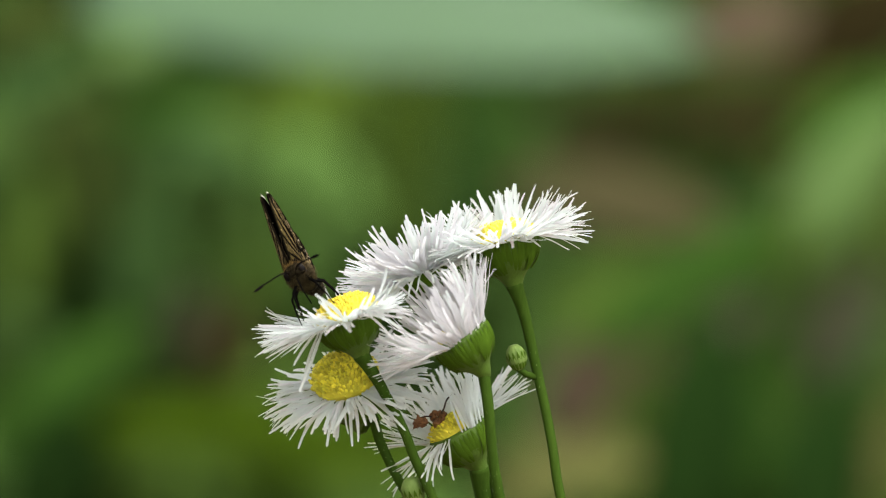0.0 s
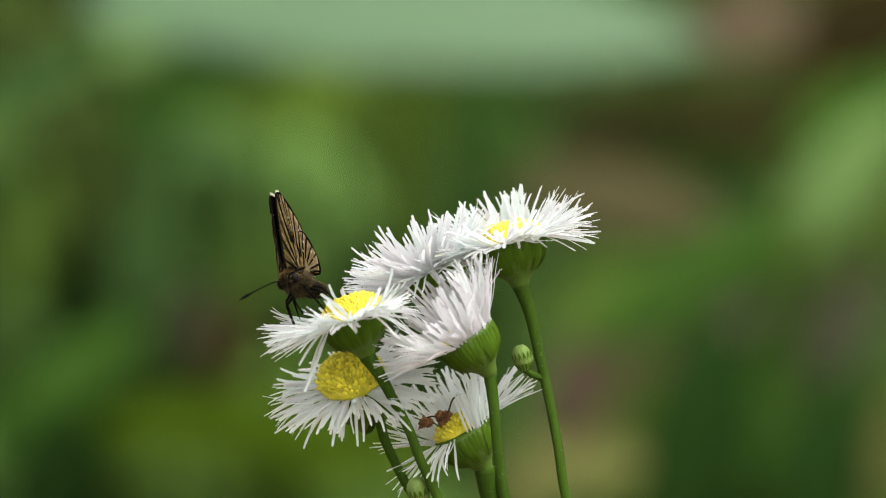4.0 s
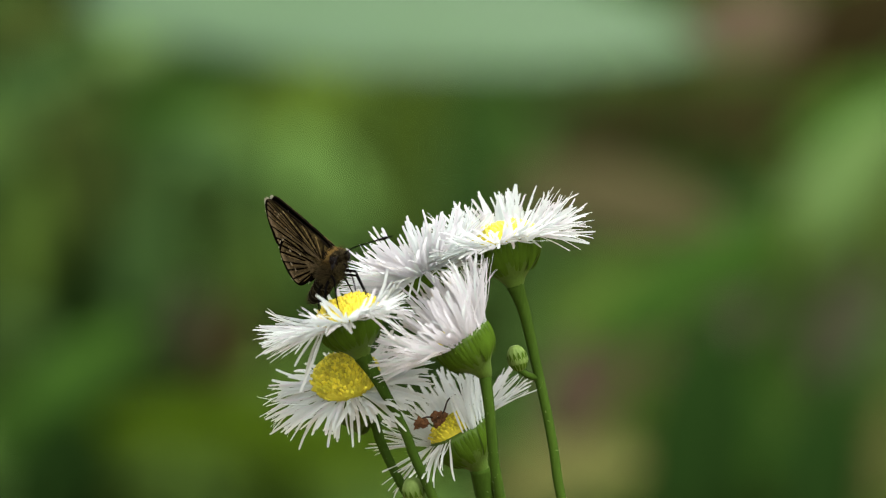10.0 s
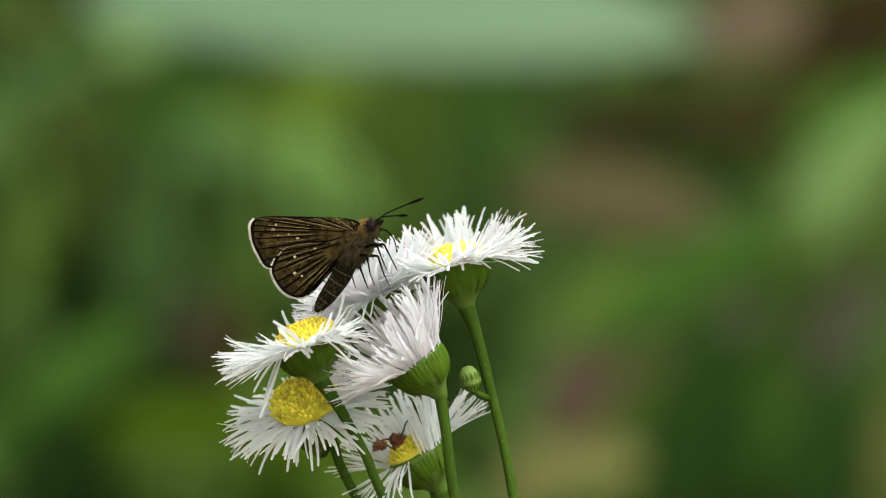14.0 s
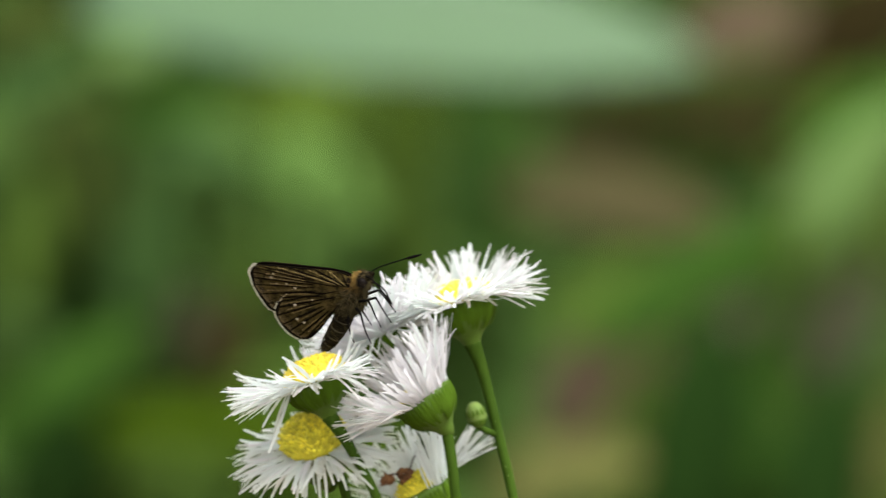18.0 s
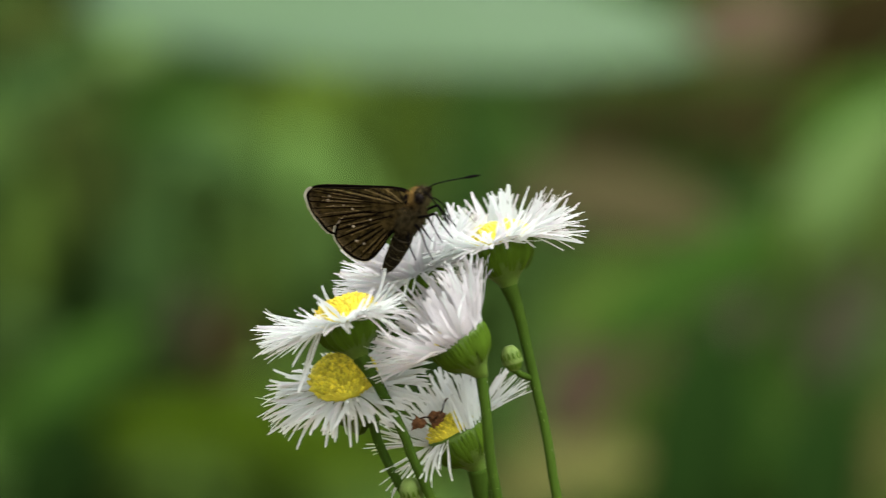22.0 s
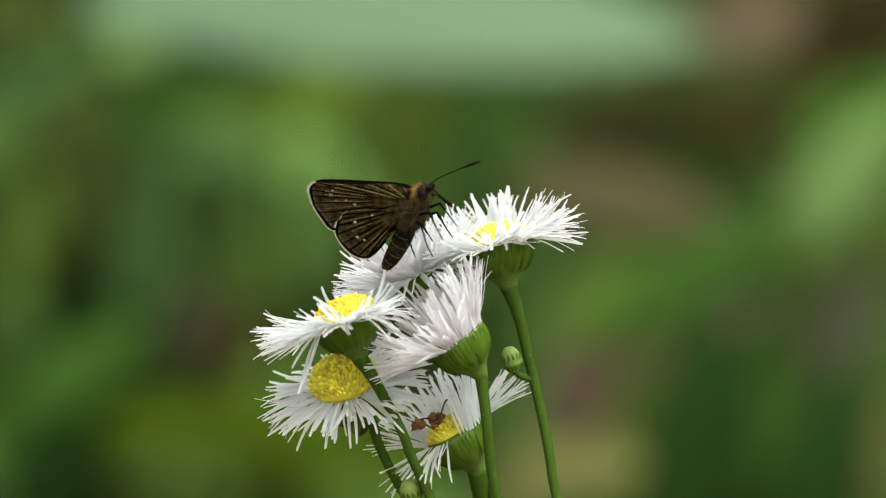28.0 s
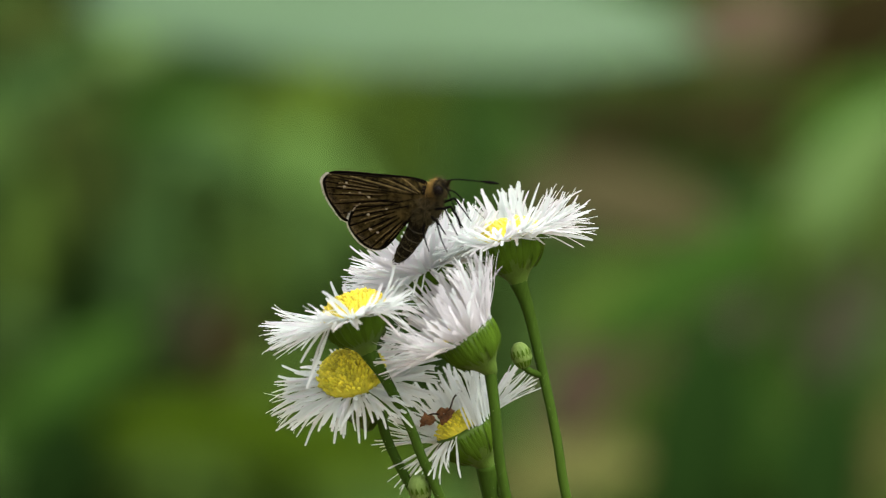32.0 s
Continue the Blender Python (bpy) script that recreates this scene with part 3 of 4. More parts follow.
    for i in (4, 7, 10, 13, 16):
        part("ring", tube(bmesh.new(), [line[i], line[i].lerp(line[i + 1], 0.25)], [rad[i] * 1.012] * 2, 16), RING, abdomen)
    # body hair: olive brown all over, a tawny collar behind the head
    coats = {False: bmesh.new(), True: bmesh.new()}
    for _ in range(9000):
        n = Vector((rng.gauss(0, 1), rng.gauss(0, 1), rng.gauss(0, 1))).normalized()
        big = rng.random() < 0.75
        p = (Vector((0.15, 0, -1.15)) + (back @ Vector((n.x * 2.4, n.y * 1.5, n.z * 1.55)))) if big else (Vector((2.05, 0, 1.15)) + back @ Vector((n.x * 1.05, n.y * 1.1, n.z)))
        collar = p.z > 0.2 + 0.35 * rng.random() and p.x < 2.0 and p.x + p.z > 0.8
        way = ((back @ n) * 0.4 + Vector((-0.45, 0, -0.45)) + Vector((rng.gauss(0, .25), rng.gauss(0, .25), rng.gauss(0, .25)))).normalized() * rng.uniform(0.4, 1.1)
        w = way.orthogonal().normalized() * rng.uniform(0.02, 0.04)
        coat = coats[collar]
        coat.faces.new([coat.verts.new(z * MM) for z in (p - w, p + w, p + way)])
    tagged(part("hair", coats[False], DARK_HAIR, thorax, "olive brown body hair"), kind="stuff")
    tagged(part("collar", coats[True], HAIR, thorax, "tawny hair collar"), kind="stuff")
    bm = bmesh.new()
    for _ in range(320):
        i = rng.randrange(len(line) - 1)
        along = (line[i + 1] - line[i]).normalized()
        out = along.orthogonal().normalized()
        out.rotate(Matrix.Rotation(rng.uniform(0, 6.28), 3, along))
        p = line[i].lerp(line[i + 1], rng.random()) + out * rad[i] * 0.97
        way = (along + out * rng.uniform(0.1, 0.4)) * rng.uniform(0.3, 0.6) * MM
        w = along.cross(out) * rng.uniform(0.03, 0.05) * MM
        bm.faces.new([bm.verts.new(z) for z in (p - w, p + w, p + way)])
    tagged(part("hair", bm, DARK_HAIR, abdomen, "short olive brown hair"), kind="stuff")
    return ob


SKIPPER = butterfly()

# ---- the undergrowth behind, out of focus ----
def behind(u, v, far):
    """A place seen beside the cluster at u, v millimetres, but far metres from the viewer."""
    s = far / FOCUS
    return CLUSTER @ Vector((u * MM * s, far - FOCUS, v * MM * s))


def leaf_mesh(length, width, bend, fold, material, ragged=0.0, seed=0):
    """A lance-shaped leaf along x, folded along its midrib and bent down towards the tip."""
    rng = random.Random(seed)
    bm = bmesh.new()
    rows = []
    n = 14
    for i in range(n + 1):
        t = i / n
        w = width / 2 * (math.sin(math.pi * min(1, t * 0.97 + 0.03)) ** 0.65 * (1.15 - 0.35 * t) + 0.02) * (1 + ragged * rng.uniform(-1, 1))
        x = length * (t - 0.5)
        z = -bend * length * (t - 0.45) ** 2
        rows.append([bm.verts.new((x, k * w, z + abs(k) * fold * w - (0.02 * width if k == 0 else 0))) for k in (-1, -0.5, 0, 0.5, 1)])
    for a, b in zip(rows, rows[1:]):
        for k in range(4):
            bm.faces.new((a[k], b[k], b[k + 1], a[k + 1]))
    geo = bmesh.ops.extrude_face_region(bm, geom=bm.faces[:])
    for q in geo["geom"]:
        if isinstance(q, bmesh.types.BMVert):
            q.co.z -= 0.0006
    return finish(bm, "leaf", material)


def herb(name, label, leaves, category="plant", seed=0):
    """A plant with a stem from the ground to its leaves. leaves: u, v, far, length, width, turn, face, material; turn: degrees
    anticlockwise as seen; face: degrees by which the blade looks up from the viewer."""
    mean = sum((behind(*q[:3]) for q in leaves), Vector()) / len(leaves)
    root = Vector((mean.x, mean.y + 0.03, 0))
    ob = thing(name, Matrix.Translation(root), label, category)
    crown = Vector((mean.x, mean.y + 0.03, max(0.03, mean.z - 0.02))) - root
    part("stem", tube(bmesh.new(), spline([Vector((0, 0, -0.01)), Vector((0.004, 0.003, crown.z * 0.5)), crown], 5), [0.0022 - 0.0001 * i for i in range(11)], 8), DEEP, ob)
    for j, (u, v, far, length, width, turn, face, material) in enumerate(leaves):
        s = far / FOCUS * MM
        p = behind(u, v, far) - root
        m = Matrix.Translation(p) @ Matrix.Rotation(radians(-12), 4, "X") @ Matrix.Rotation(radians(-turn), 4, "Y") @ Matrix.Rotation(radians(90 - face), 4, "X")
        bend = 0.12
        leaf = part("leaf", leaf_mesh(length * s, width * s, bend, 0.15, material, 0.05, seed + j), None, ob, m=m)
        foot = m @ Vector((-length * s * 0.48, 0, -bend * length * s * 0.86))
        part("leaf_stalk", tube(bmesh.new(), spline([crown * 0.96, (crown + foot) / 2 + Vector((0, 0, 0.006)), foot], 4), [0.0010] * 9, 6), DEEP, ob)
    return ob


GROUND = bmesh.new()
bmesh.ops.create_grid(GROUND, x_segments=90, y_segments=90, size=0.5)
for q in GROUND.verts:
    x, y = q.co.x * 2, q.co.y * 2
    q.co.x, q.co.y = 400 * x * abs(x) ** 2.5 + 3 * x, 400 * y * abs(y) ** 2.5 + 3 * y + 2.5
    q.co.z = 0.03 * noise.noise(Vector((q.co.x * 2.3, q.co.y * 2.3, 0))) * min(1, 6 / (1 + q.co.length)) - 0.02
ground = tagged(new("ground", finish(GROUND, "ground", SOIL)), "bare brown soil with fallen litter", "ground", kind="structure")

pale_herb = herb("broad_leaved_herb", "tall herb with a long pale grey-green leaf", [(-5.5, 28.6, 2.0, 75, 23, -4, 42, PALE), (-34.5, 26, 2.1, 13, 9, 30, 45, LIGHT)])
herb("broad_leaved_herb", "herb with bright yellow-green leaves in the light", [(47.5, 8.5, 2.0, 24, 12, 52, 48, LIGHT), (43, 2, 2.0, 9, 6, 50, 42, OLIVE), (49, 16, 2.2, 18, 8, 20, 30, MID)], seed=10)
herb("olive_herb", "slender herb with olive green leaves", [(-18, 16.5, 2.2, 18, 12, 30, 45, OLIVE), (-10, 17, 2.3, 18, 9, 95, 40, MOSS), (-3, 15, 2.3, 18, 8, 85, 35, OLIVE), (5, 15, 2.4, 18, 9, 80, 35, MID)], seed=20)
herb("grey_green_herb", "herb with drooping grey-green leaves", [(-26, 11, 2.1, 22, 6.5, -16, 38, GREY), (-15, 8.5, 2.1, 18, 11, -30, 45, FRESH), (1, 9, 2.3, 18, 7, 85, 38, GREY), (6, 4, 2.3, 14, 6, 80, 35, MID)], seed=30)
herb("grey_green_herb", "herb with upright dull green leaves", [(-35, 0, 2.2, 20, 7, 78, 30, GREY), (-21, 2, 2.3, 20, 8, 95, 38, FRESH), (-13, 4, 2.4, 22, 10, 75, 42, FRESH), (-14.5, 2.5, 2.05, 16, 10, 80, 44, FRESH), (-4, 4, 2.2, 20, 10, 95, 44, MOSS), (-16, -7, 2.3, 16, 6, 85, 36, MOSS), (-22.5, -4.5, 2.2, 15, 7, 80, 40, MOSS)], seed=40)
herb("leafy_herb", "herb with arching mid green leaves", [(-43, -14, 2.0, 20, 7, 35, 18, MID), (-48, 20, 2.1, 12, 6, 25, 22, GREY), (-45, 15, 2.2, 17, 4.5, 38, 30, SHADY), (-51, -20, 2.1, 12, 7, 60, 25, MID)], seed=50)
herb("yellow_green_herb", "low herb with yellow-green leaves", [(-26, -20.5, 2.0, 31, 9, 0, 45, YELLOWY), (-12, -24, 2.2, 24, 9, 4, 32, YELLOWY), (-28, -27, 2.2, 22, 5, -4, 30, MOSS), (-8, -28, 2.3, 18, 7, 8, 25, MOSS)], seed=60)
herb("leafy_herb", "herb with spreading green leaves", [(29, -3.5, 1.95, 28, 9, 36, 36, MID), (19, -5.5, 2.2, 16, 9, 40, 45, MOSS), (37, -5, 2.3, 16, 7, 70, 22, MID), (31, 4, 2.3, 14, 5, 15, 30, GREY)], seed=70)
# the DEEP blades stand in for dark gaps: shade by colour, turned downwards
herb("dark_herb", "herb with leaves coloured near black for the shaded gap", [(30.5, -21, 1.85, 26, 13, 78, -15, DEEP), (33, -28, 2.0, 16, 10, 90, -12, DEEP), (29, -13, 2.1, 10, 5, 80, 20, MID)], seed=80)
herb("dark_herb", "herb with upright green leaves and one coloured as deep shade", [(45, -25, 1.85, 22, 11, 80, -15, DEEP), (38, -20, 1.95, 19, 4.5, 84, 22, MID), (47, -17, 2.3, 12, 6, 60, 15, MID), (41, -13, 2.3, 14, 6, 60, 18, MID)], seed=90)
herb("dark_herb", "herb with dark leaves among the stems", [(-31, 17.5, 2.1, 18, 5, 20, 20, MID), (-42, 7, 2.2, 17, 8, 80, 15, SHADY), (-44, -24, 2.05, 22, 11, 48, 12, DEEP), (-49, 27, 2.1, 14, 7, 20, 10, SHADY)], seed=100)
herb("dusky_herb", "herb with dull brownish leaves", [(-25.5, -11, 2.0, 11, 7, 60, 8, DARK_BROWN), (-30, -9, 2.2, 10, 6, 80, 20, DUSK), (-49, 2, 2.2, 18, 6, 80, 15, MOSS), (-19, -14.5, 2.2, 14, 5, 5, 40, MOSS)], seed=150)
herb("leafy_herb", "herb with soft green leaves near the ground", [(51, -12, 2.1, 11, 6, 60, 40, GREY), (22, -18, 2.2, 14, 7, 80, 42, MOSS), (18, -26.5, 2.05, 14, 7, 15, 46, STRAW), (12, -26, 2.15, 17, 9, 50, 44, STRAW)], seed=160)
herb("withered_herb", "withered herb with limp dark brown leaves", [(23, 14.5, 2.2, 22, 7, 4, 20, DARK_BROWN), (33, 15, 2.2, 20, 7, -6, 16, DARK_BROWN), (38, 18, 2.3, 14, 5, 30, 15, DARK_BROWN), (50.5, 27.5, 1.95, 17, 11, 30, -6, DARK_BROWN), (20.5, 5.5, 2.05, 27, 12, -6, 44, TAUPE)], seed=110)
herb("withered_herb", "withered herb with faded reddish leaves", [(37, 26.5, 2.1, 18, 11, 10, 42, MAUVE), (45, 23, 2.3, 10, 6, 60, 25, BROWN), (17.5, -15.5, 2.0, 17, 11, 55, 42, MAUVE), (25.5, -13, 2.3, 11, 5, 20, 32, MAUVE)], seed=120)
herb("dusky_herb", "herb with dull greyish leaves", [(33, -10, 2.1, 15, 6, 40, 30, DUSK), (47.5, -8.5, 2.0, 16, 10, 60, 36, DUSK)], seed=130)
herb("dry_grass", "tuft of straw-coloured dry grass", [(19, -24, 2.2, 10, 6, 50, 42, STRAW), (53, -24, 2.1, 14, 5, 80, 38, STRAW), (24, -28.5, 2.3, 12, 5, 10, 38, MOSS)], "grass", seed=140)


def undergrowth(label, across, deep, height, colour, other, count, seed, fade=False):
    """A low tangle of small leaves that grows from the ground; across and deep: its reach in metres, thinning out at the sides."""
    rng = random.Random(seed)
    bm = bmesh.new()
    near, far = across
    for _ in range(count):
        x = near + (far - near) * rng.random() ** (1.0 if fade else 1.4) + rng.gauss(0, 0.012)
        y = rng.uniform(*deep) + rng.gauss(0, 0.06)
        edge = min(1 - (x - near) / (far - near), 1.6 * (y - deep[0]) / (deep[1] - deep[0]) + 0.25, 1.6 * (deep[1] - y) / (deep[1] - deep[0]))
        if fade:
            edge = min(edge, 1.6 * (x - near) / (far - near))
        if edge < 0.25 + 0.35 * noise.noise(Vector((x * 2.5, y * 2.5, 3.0))):
            continue
        top_here = height * (1.0 - 0.25 * (y - deep[0])) * (1 + 0.35 * noise.noise(Vector((x * 9, y * 9, seed)))) * (1 - 0.75 * abs((x - near) / (far - near)) ** 2)
        p = Vector((x, y, 0.012 + max(0.0, top_here) * rng.random() ** 0.8))
        m = Matrix.Translation(p) @ Euler((rng.uniform(0.2, 1.1), rng.uniform(-0.8, 0.8), rng.uniform(0, 6.28))).to_matrix().to_4x4()
        a, b = rng.uniform(0.02, 0.045), rng.uniform(0.008, 0.016)
        pts = [(-a, 0, 0), (-a * 0.3, b, 0.002), (a * 0.4, b * 0.8, 0.001), (a, 0, -0.004), (a * 0.4, -b * 0.8, 0.001), (-a * 0.3, -b, 0.002)]
        bm.faces.new([bm.verts.new(m @ Vector(q)) for q in pts])
    ob = new("undergrowth", finish(bm, "undergrowth", leafy("undergrowth_leaf", colour, other, 0.9, 0.03, 0.25, 0.3), False))
    return tagged(ob, label, "undergrowth", kind="stuff")


undergrowth("dense tangle of small green leaves", (0.03, -1.5), (1.55, 3.3), 0.42, (0.066, 0.125, 0.03), (0.056, 0.104, 0.022), 21000, 77)
undergrowth("low tangle of dark green leaves", (0.06, 1.6), (1.6, 3.4), 0.17, (0.05, 0.082, 0.015), (0.042, 0.066, 0.012), 13000, 78)
undergrowth("fallen leaves and sprigs scattered over brown soil", (-2.4, 2.4), (0.4, 6.0), 0.035, (0.05625, 0.0825, 0.0165), (0.05625, 0.045, 0.0165), 9000, 79, True)

# ---- what moves ----
# sway of the flower cluster in the breeze: seconds, millimetres across, millimetres up
SWAY_A = [(0, -2.05, -0.51), (0.5, -0.15, -0.72), (1, -0.62, 0.21), (1.5, -2.97, -0.82), (2, -1.53, -0.56), (2.5, -2.00, -0.36), (3.5, -1.20, -0.50), (4.5, -2.00, -0.66), (5, -2.62, -1.02), (5.5, -1.02, -0.46), (6, 0.00, 0.00), (6.5, -1.33, -0.61), (7, -1.69, -0.77), (7.5, 0.11, 0.11), (8, 0.11, 0.00), (8.5, -1.43, -0.61), (9, -0.72, -0.20), (9.5, -0.30, 0.00), (10, -1.95, -0.61), (10.5, -1.43, -0.61), (11, -0.82, -0.31), (11.5, -1.74, -0.87), (12, -2.77, -1.43), (12.5, -2.77, -1.95), (13, -3.43, -1.53), (13.2, -4.02, -1.61), (13.5, -3.18, -2.72), (13.7, -4.15, -2.81), (14, -6.92, -3.38), (14.5, -5.38, -3.74)]
SWAY_B = [(14.85, -3.01, -3.22), (15.2, -6.70, -2.68), (15.55, -2.68, -2.41), (15.9, -6.70, -2.55), (16.2, -2.01, -2.01), (16.5, -8.62, -2.26), (16.6, -4.76, -1.94), (16.7, -0.13, -3.28), (16.8, 2.08, -5.83), (16.9, 0.13, -7.97), (17, -4.69, -8.82), (17.1, -6.90, -8.58), (17.2, -5.69, -8.31), (17.3, -1.61, -6.90), (17.4, 4.02, -4.42), (17.5, 6.80, -2.57), (17.6, 5.43, -1.94), (17.7, 0.60, -3.01), (17.8, -4.49, -4.69), (17.9, -7.17, -6.90), (18, -6.06, -7.79), (18.1, -1.61, -6.36), (18.2, 2.28, -4.15), (18.3, 3.75, -2.75), (18.4, 1.07, -2.75), (18.5, -3.66, -4.00), (18.6, -5.96, -4.15), (18.8, -0.87, -1.67), (18.9, 2.55, -0.00), (19, 2.80, 0.30)]
SWAY_C = [(19.1, 0.60, -0.00), (19.2, -3.01, -0.80), (19.3, -4.76, -1.94), (19.4, -3.48, -2.21), (19.5, -0.79, -2.06), (19.6, 2.08, -0.80), (19.7, 2.28, -0.00), (19.8, 0.13, 0.27), (19.9, -3.28, -0.27), (20, -6.54, -1.53), (20.1, -6.90, -1.41), (20.2, -4.49, -0.80), (20.3, 0.13, 0.54), (20.4, 3.48, 1.34), (20.5, 3.11, 1.23), (20.6, -0.33, 0.80), (20.7, -4.49, -0.54), (20.8, -5.96, -1.41), (21, 0.64, -0.31), (21.2, 2.81, 1.07), (21.3, -1.07, -0.00), (21.4, -4.96, -1.07), (21.5, -7.26, -2.36), (21.7, -2.28, -1.41), (21.8, 0.87, -0.54), (22, -2.22, -0.62), (22.2, -6.70, -1.41), (22.3, -4.96, -1.07), (22.5, -0.17, -0.62), (22.7, -3.28, -0.54)]
SWAY_D = [(22.8, -7.17, -1.07), (23, -6.43, -1.74), (23.2, 0.87, 0.27), (23.3, -0.13, 0.54), (23.5, -7.36, -1.13), (23.7, -4.76, -0.27), (23.8, -1.07, 0.54), (24, 0.54, -0.62), (24.2, -4.22, -1.94), (24.3, -4.96, -1.94), (24.5, -0.28, 0.20), (24.7, 1.34, -0.00), (24.8, -0.33, -0.80), (25, -3.36, -1.85), (25.2, -0.60, -0.00), (25.3, 0.60, 0.27), (25.5, -1.31, -1.44), (25.7, -3.28, -1.94), (26, -0.89, -0.82), (26.2, -1.61, -1.07), (26.5, -2.22, -1.34), (26.9, -0.67, -0.80), (27.25, -2.68, -0.94), (27.6, -0.80, -0.67), (27.95, -2.55, -0.80), (28.2, -0.67, -0.67), (28.5, -2.12, -0.72), (28.7, -0.33, -0.80), (29, -2.43, -0.51), (29.2, -2.81, -0.54)]
SWAY_E = [(29.5, 0.23, -0.31), (29.7, -1.07, 0.27), (30, -2.74, -0.82), (30.2, -0.33, -0.27), (30.5, -2.02, -0.21), (30.7, -2.28, -0.27), (31, 0.03, -0.31), (31.2, -0.87, -0.00), (31.5, -1.51, -0.42), (31.7, 0.60, -0.00), (32, -1.20, -0.21)]
SWAY = SWAY_A + SWAY_B + SWAY_C + SWAY_D + SWAY_E
# the butterfly on the cluster: seconds, millimetres across and up, turn, pitch and lean in degrees
STEPS_A = [(0, -15.33, -1.76, 97, -37, 30), (2, -15.45, -1.9, 99, -35, 27), (2.5, -15.4, -2.2, 101, -37, 27), (4.5, -16.77, -2.73, 109, -40, 26), (5, -16.69, -2.85, 117, -47, 23), (6, -15.86, -1.61, 116, -40, 20), (7, -16.20, -2.16, 121, -38, 20), (8.5, -15.25, -2.11, 119, -42, 18), (9, -14.3, -1.6, 102, -38, 19), (9.2, -14.43, -1.94, 96, -49, 23), (9.4, -13.38, -1.61, 85, -50, 24), (9.8, -12.31, -1.37, 74, -41, 23), (10.2, -10.45, 0.21, 53, -34, 24), (10.6, -11.99, 0.07, 55, -33, 26)]
STEPS_B = [(11, -10.57, 1.27, 40, -31, 27), (11.4, -10.74, 1.48, 27, -18, 15), (11.8, -8.54, 3.10, 14, -7, 7), (12, -7.3, 3.3, 14, -9, 7), (12.2, -4.6, 4.3, 18, -13, 8), (12.6, -4.08, 4.31, 24, -17, 16), (13, -2.52, 4.77, 12, -1, 0), (14, -3.50, 4.7, 17, 5, -3), (16.5, -3.7, 3.4, 41, -24, 26), (17, -5.0, 3.4, 34, -40, 44), (17.5, -3.2, 4.1, 37, -45, 49), (18, -5.1, 3.1, 36, -42, 46), (18.5, -2.9, 3.8, 39, -46, 51), (19, -2.0, 4.9, 39, -48, 50)]
STEPS_C = [(20, -2.35, 5.2, 38, -44, 48), (21, -2.1, 5.3, 37, -39, 45), (22, -1.95, 5.75, 36, -40, 48), (23, -2.7, 5.4, 36, -42, 50), (24, -1.6, 6.4, 35, -42, 49), (25, -1.4, 6.45, 33, -42, 48), (26, -1.0, 6.25, 32, -42, 48), (28.5, -1.8, 6.3, 34, -34, 40), (30, -1.35, 5.9, 39, -49, 55), (32, -0.95, 6.35, 34, -42, 46)]
STEPS = STEPS_A + STEPS_B + STEPS_C
# the long pale leaf behind nods in the gusts: seconds, degrees
NOD = [(0, 0), (5, 0), (9, 0.2), (13, -0.8), (14.5, -0.5), (16, 0.3), (16.5, 1.0), (16.8, 3.5), (17, 4.2), (17.2, 4.1), (17.5, 2.8), (18, 1.2), (18.5, 2.8), (19, 2.5), (19.3, 3.2), (19.5, 4.5), (19.7, 3.7), (20, 0.8), (20.2, 5.4), (20.3, 4.8), (20.4, 2.5), (20.8, 2.4), (21, 0.8), (21.2, 2.0), (21.5, 1.0), (22, 0.2), (23, -0.5), (24, -0.3), (25, 0.4), (26, 0.4), (28.5, 0), (32, 0)]


# the antennae dip and rise: seconds, degrees
FEEL = [(0, 8), (4.5, 12), (5, -18), (5.5, 8), (6, 14), (6.5, 12), (7, -14), (7.5, 8), (8, 14), (8.5, 14), (9.4, 5), (10.2, 6), (11, 6), (12, 10), (12.2, -4), (12.6, -28), (13, -8), (14, 4), (16.5, 4), (17, -12), (17.5, -16), (18.5, -28), (19, -46), (20, -24), (20.5, -10), (21, -48), (21.5, -20), (22, -30), (23, -20), (24, -20), (25, -46), (26, -32), (28.5, -10), (29, -14), (30, -46), (31, -30), (32, -48)]


# how far the two antennae part: seconds, share
PART = [(0, 0), (9.4, 0), (11, 1), (32, 1)]


def between(rows, t, k):
    return float(np.interp(t, [r[0] for r in rows], [r[k] for r in rows]))


# how far the butterfly's weight bends the stalks under it: seconds, millimetres across
WEIGHT = [(0, 0), (11, 0), (13, -0.2), (14.5, -0.25), (17, -0.45), (32, -0.45)]


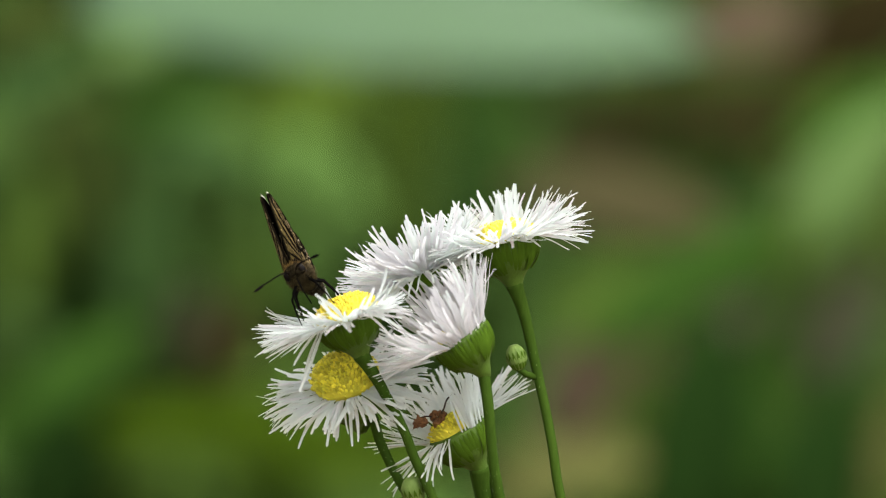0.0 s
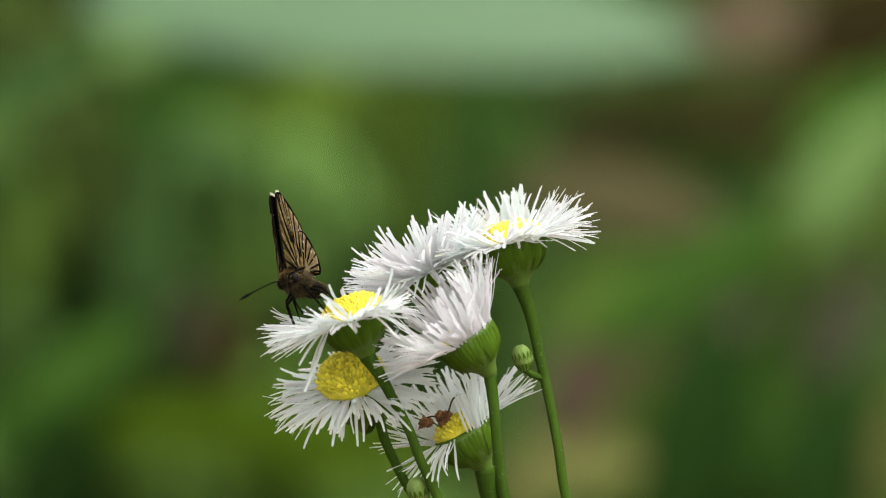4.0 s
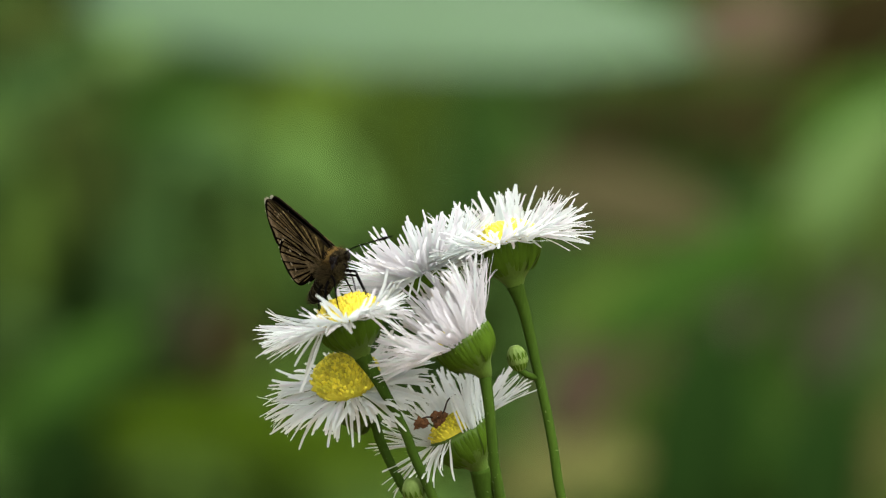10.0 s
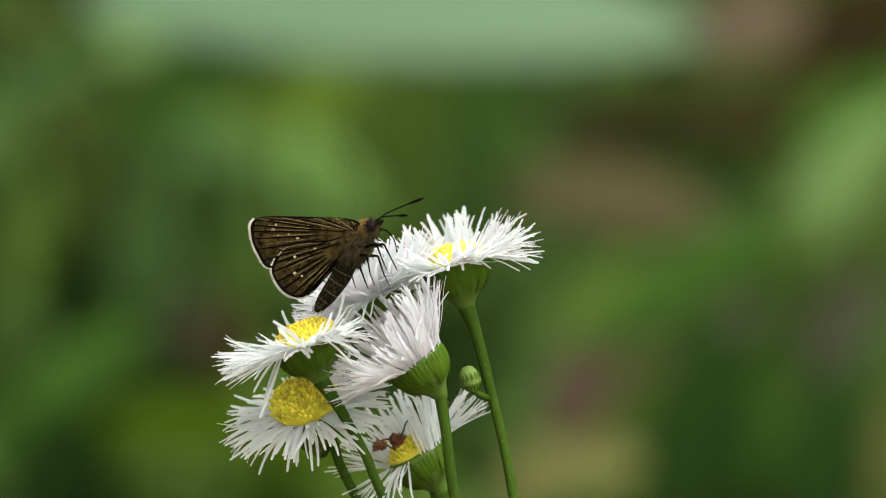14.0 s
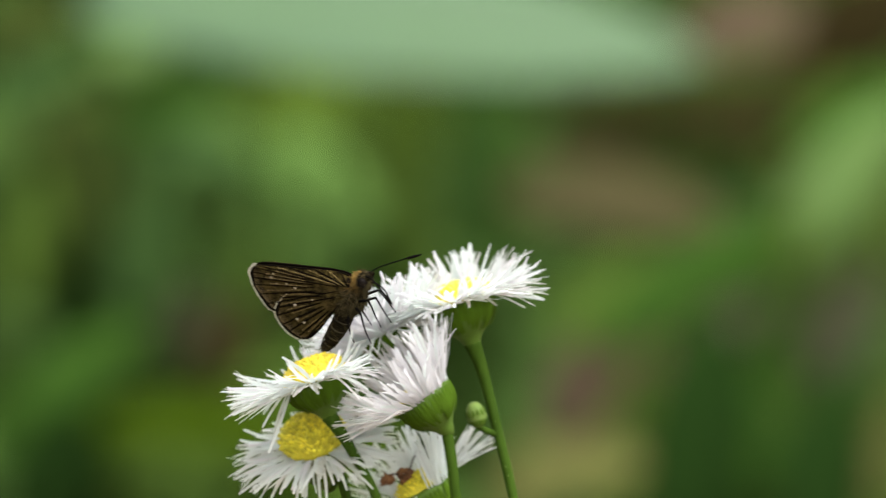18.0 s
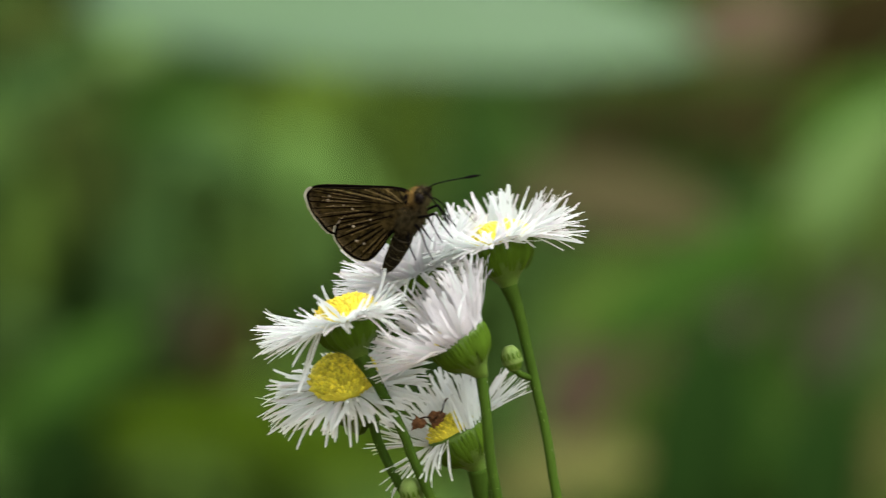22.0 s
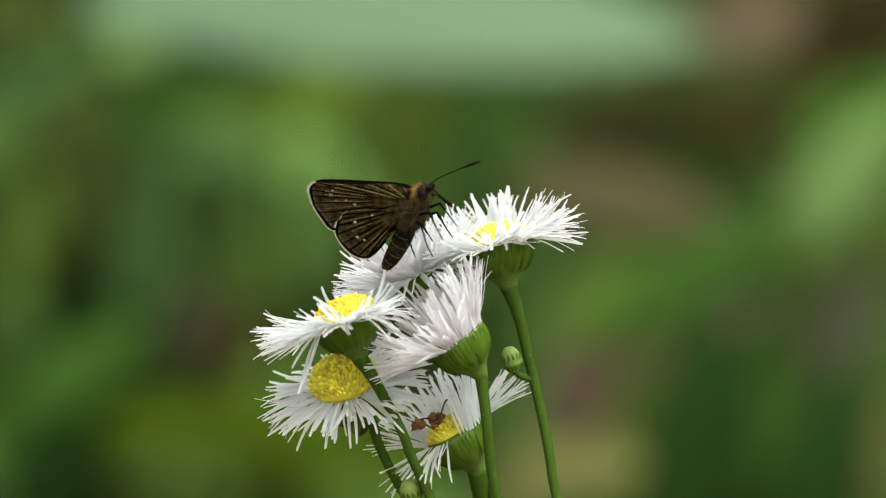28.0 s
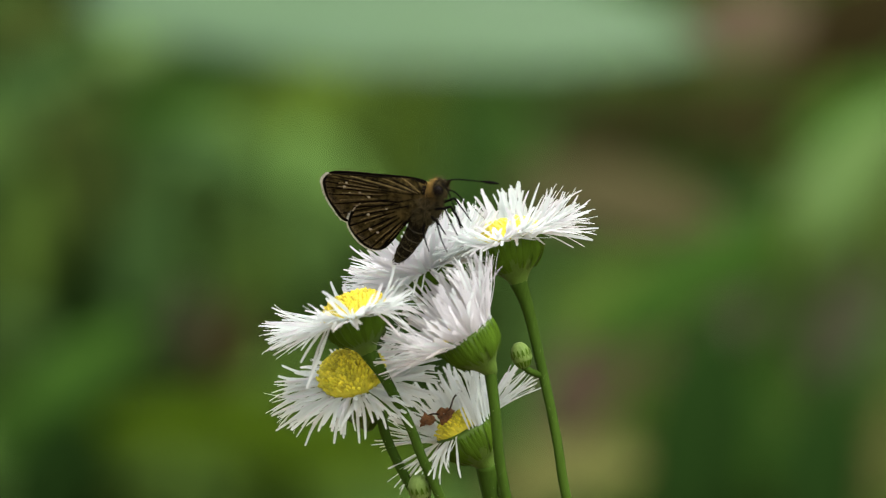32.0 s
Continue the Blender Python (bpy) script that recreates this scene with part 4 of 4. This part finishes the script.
def swayed(t, u, v, gain, borne):
    """The place of a flower that sways about its joint and leans with the stems."""
    lean = 0.0045 * u + borne * between(WEIGHT, t, 1) / 52
    return CLUSTER @ Matrix.Translation(vec(u * gain, -2 * v, v - 0.052 * u) + vec(*JOINT)) @ Matrix.Rotation(lean, 4, "Y")


def motions():
    for ob, gain, borne in FLOWERS:
        walk(ob, [(t, swayed(t, u, v, gain, borne)) for t, u, v in SWAY])
    walk(husk, [(t, CLUSTER @ Matrix.Translation(vec(u, -2 * v, v) + vec(1.2, 2.3, -19.6))) for t, u, v in SWAY])
    foot = Vector((top.x, top.y, 0))
    rows = []
    for t, u, v in SWAY:
        d = CLUSTER.to_3x3() @ vec(u, -2 * v, v)
        turn = Vector((0, 0, 1)).rotation_difference(Vector((d.x, d.y, top.z)).normalized()).to_matrix().to_4x4()
        rows.append((t, Matrix.Translation(foot + Vector((0, 0, d.z))) @ turn @ Matrix.Translation(-foot)))
    walk(main_stem, rows)
    times = sorted({r[0] for r in SWAY} | {float(r[0]) for r in STEPS})
    rows = []
    for t in times:
        u, v = between(SWAY, t, 1) + between(STEPS, t, 1), between(SWAY, t, 2) + between(STEPS, t, 2)
        yaw, pitch, lean = (between(STEPS, t, k) for k in (3, 4, 5))
        turn = Matrix.Rotation(radians(-lean), 4, "Y") @ Matrix.Rotation(radians(-yaw), 4, "Z") @ Matrix.Rotation(radians(-pitch), 4, "Y")
        away = float(np.interp(u - between(SWAY, t, 1), [-15, -9, -3], [-7, -9, -11]))
        rows.append((t, CLUSTER @ Matrix.Translation(vec(u, away - 2 * between(SWAY, t, 2), v)) @ turn))
    walk(SKIPPER, rows)
    for ant, tilt in FEELERS:
        at = ant.matrix_basis.translation.copy()
        walk(ant, [(t, Matrix.Translation(at) @ Matrix.Rotation(radians(-a - tilt * between(PART, t, 1)), 4, "Y")) for t, a in FEEL])
    base = pale_herb.matrix_world.copy()
    pivot = CLUSTER.to_3x3() @ Vector((0, 1, 0))
    hold = behind(-60, 30, 2.0)
    walk(pale_herb, [(t, Matrix.Translation(hold) @ Matrix.Rotation(radians(a), 4, pivot) @ Matrix.Translation(-hold) @ base) for t, a in NOD])


motions()
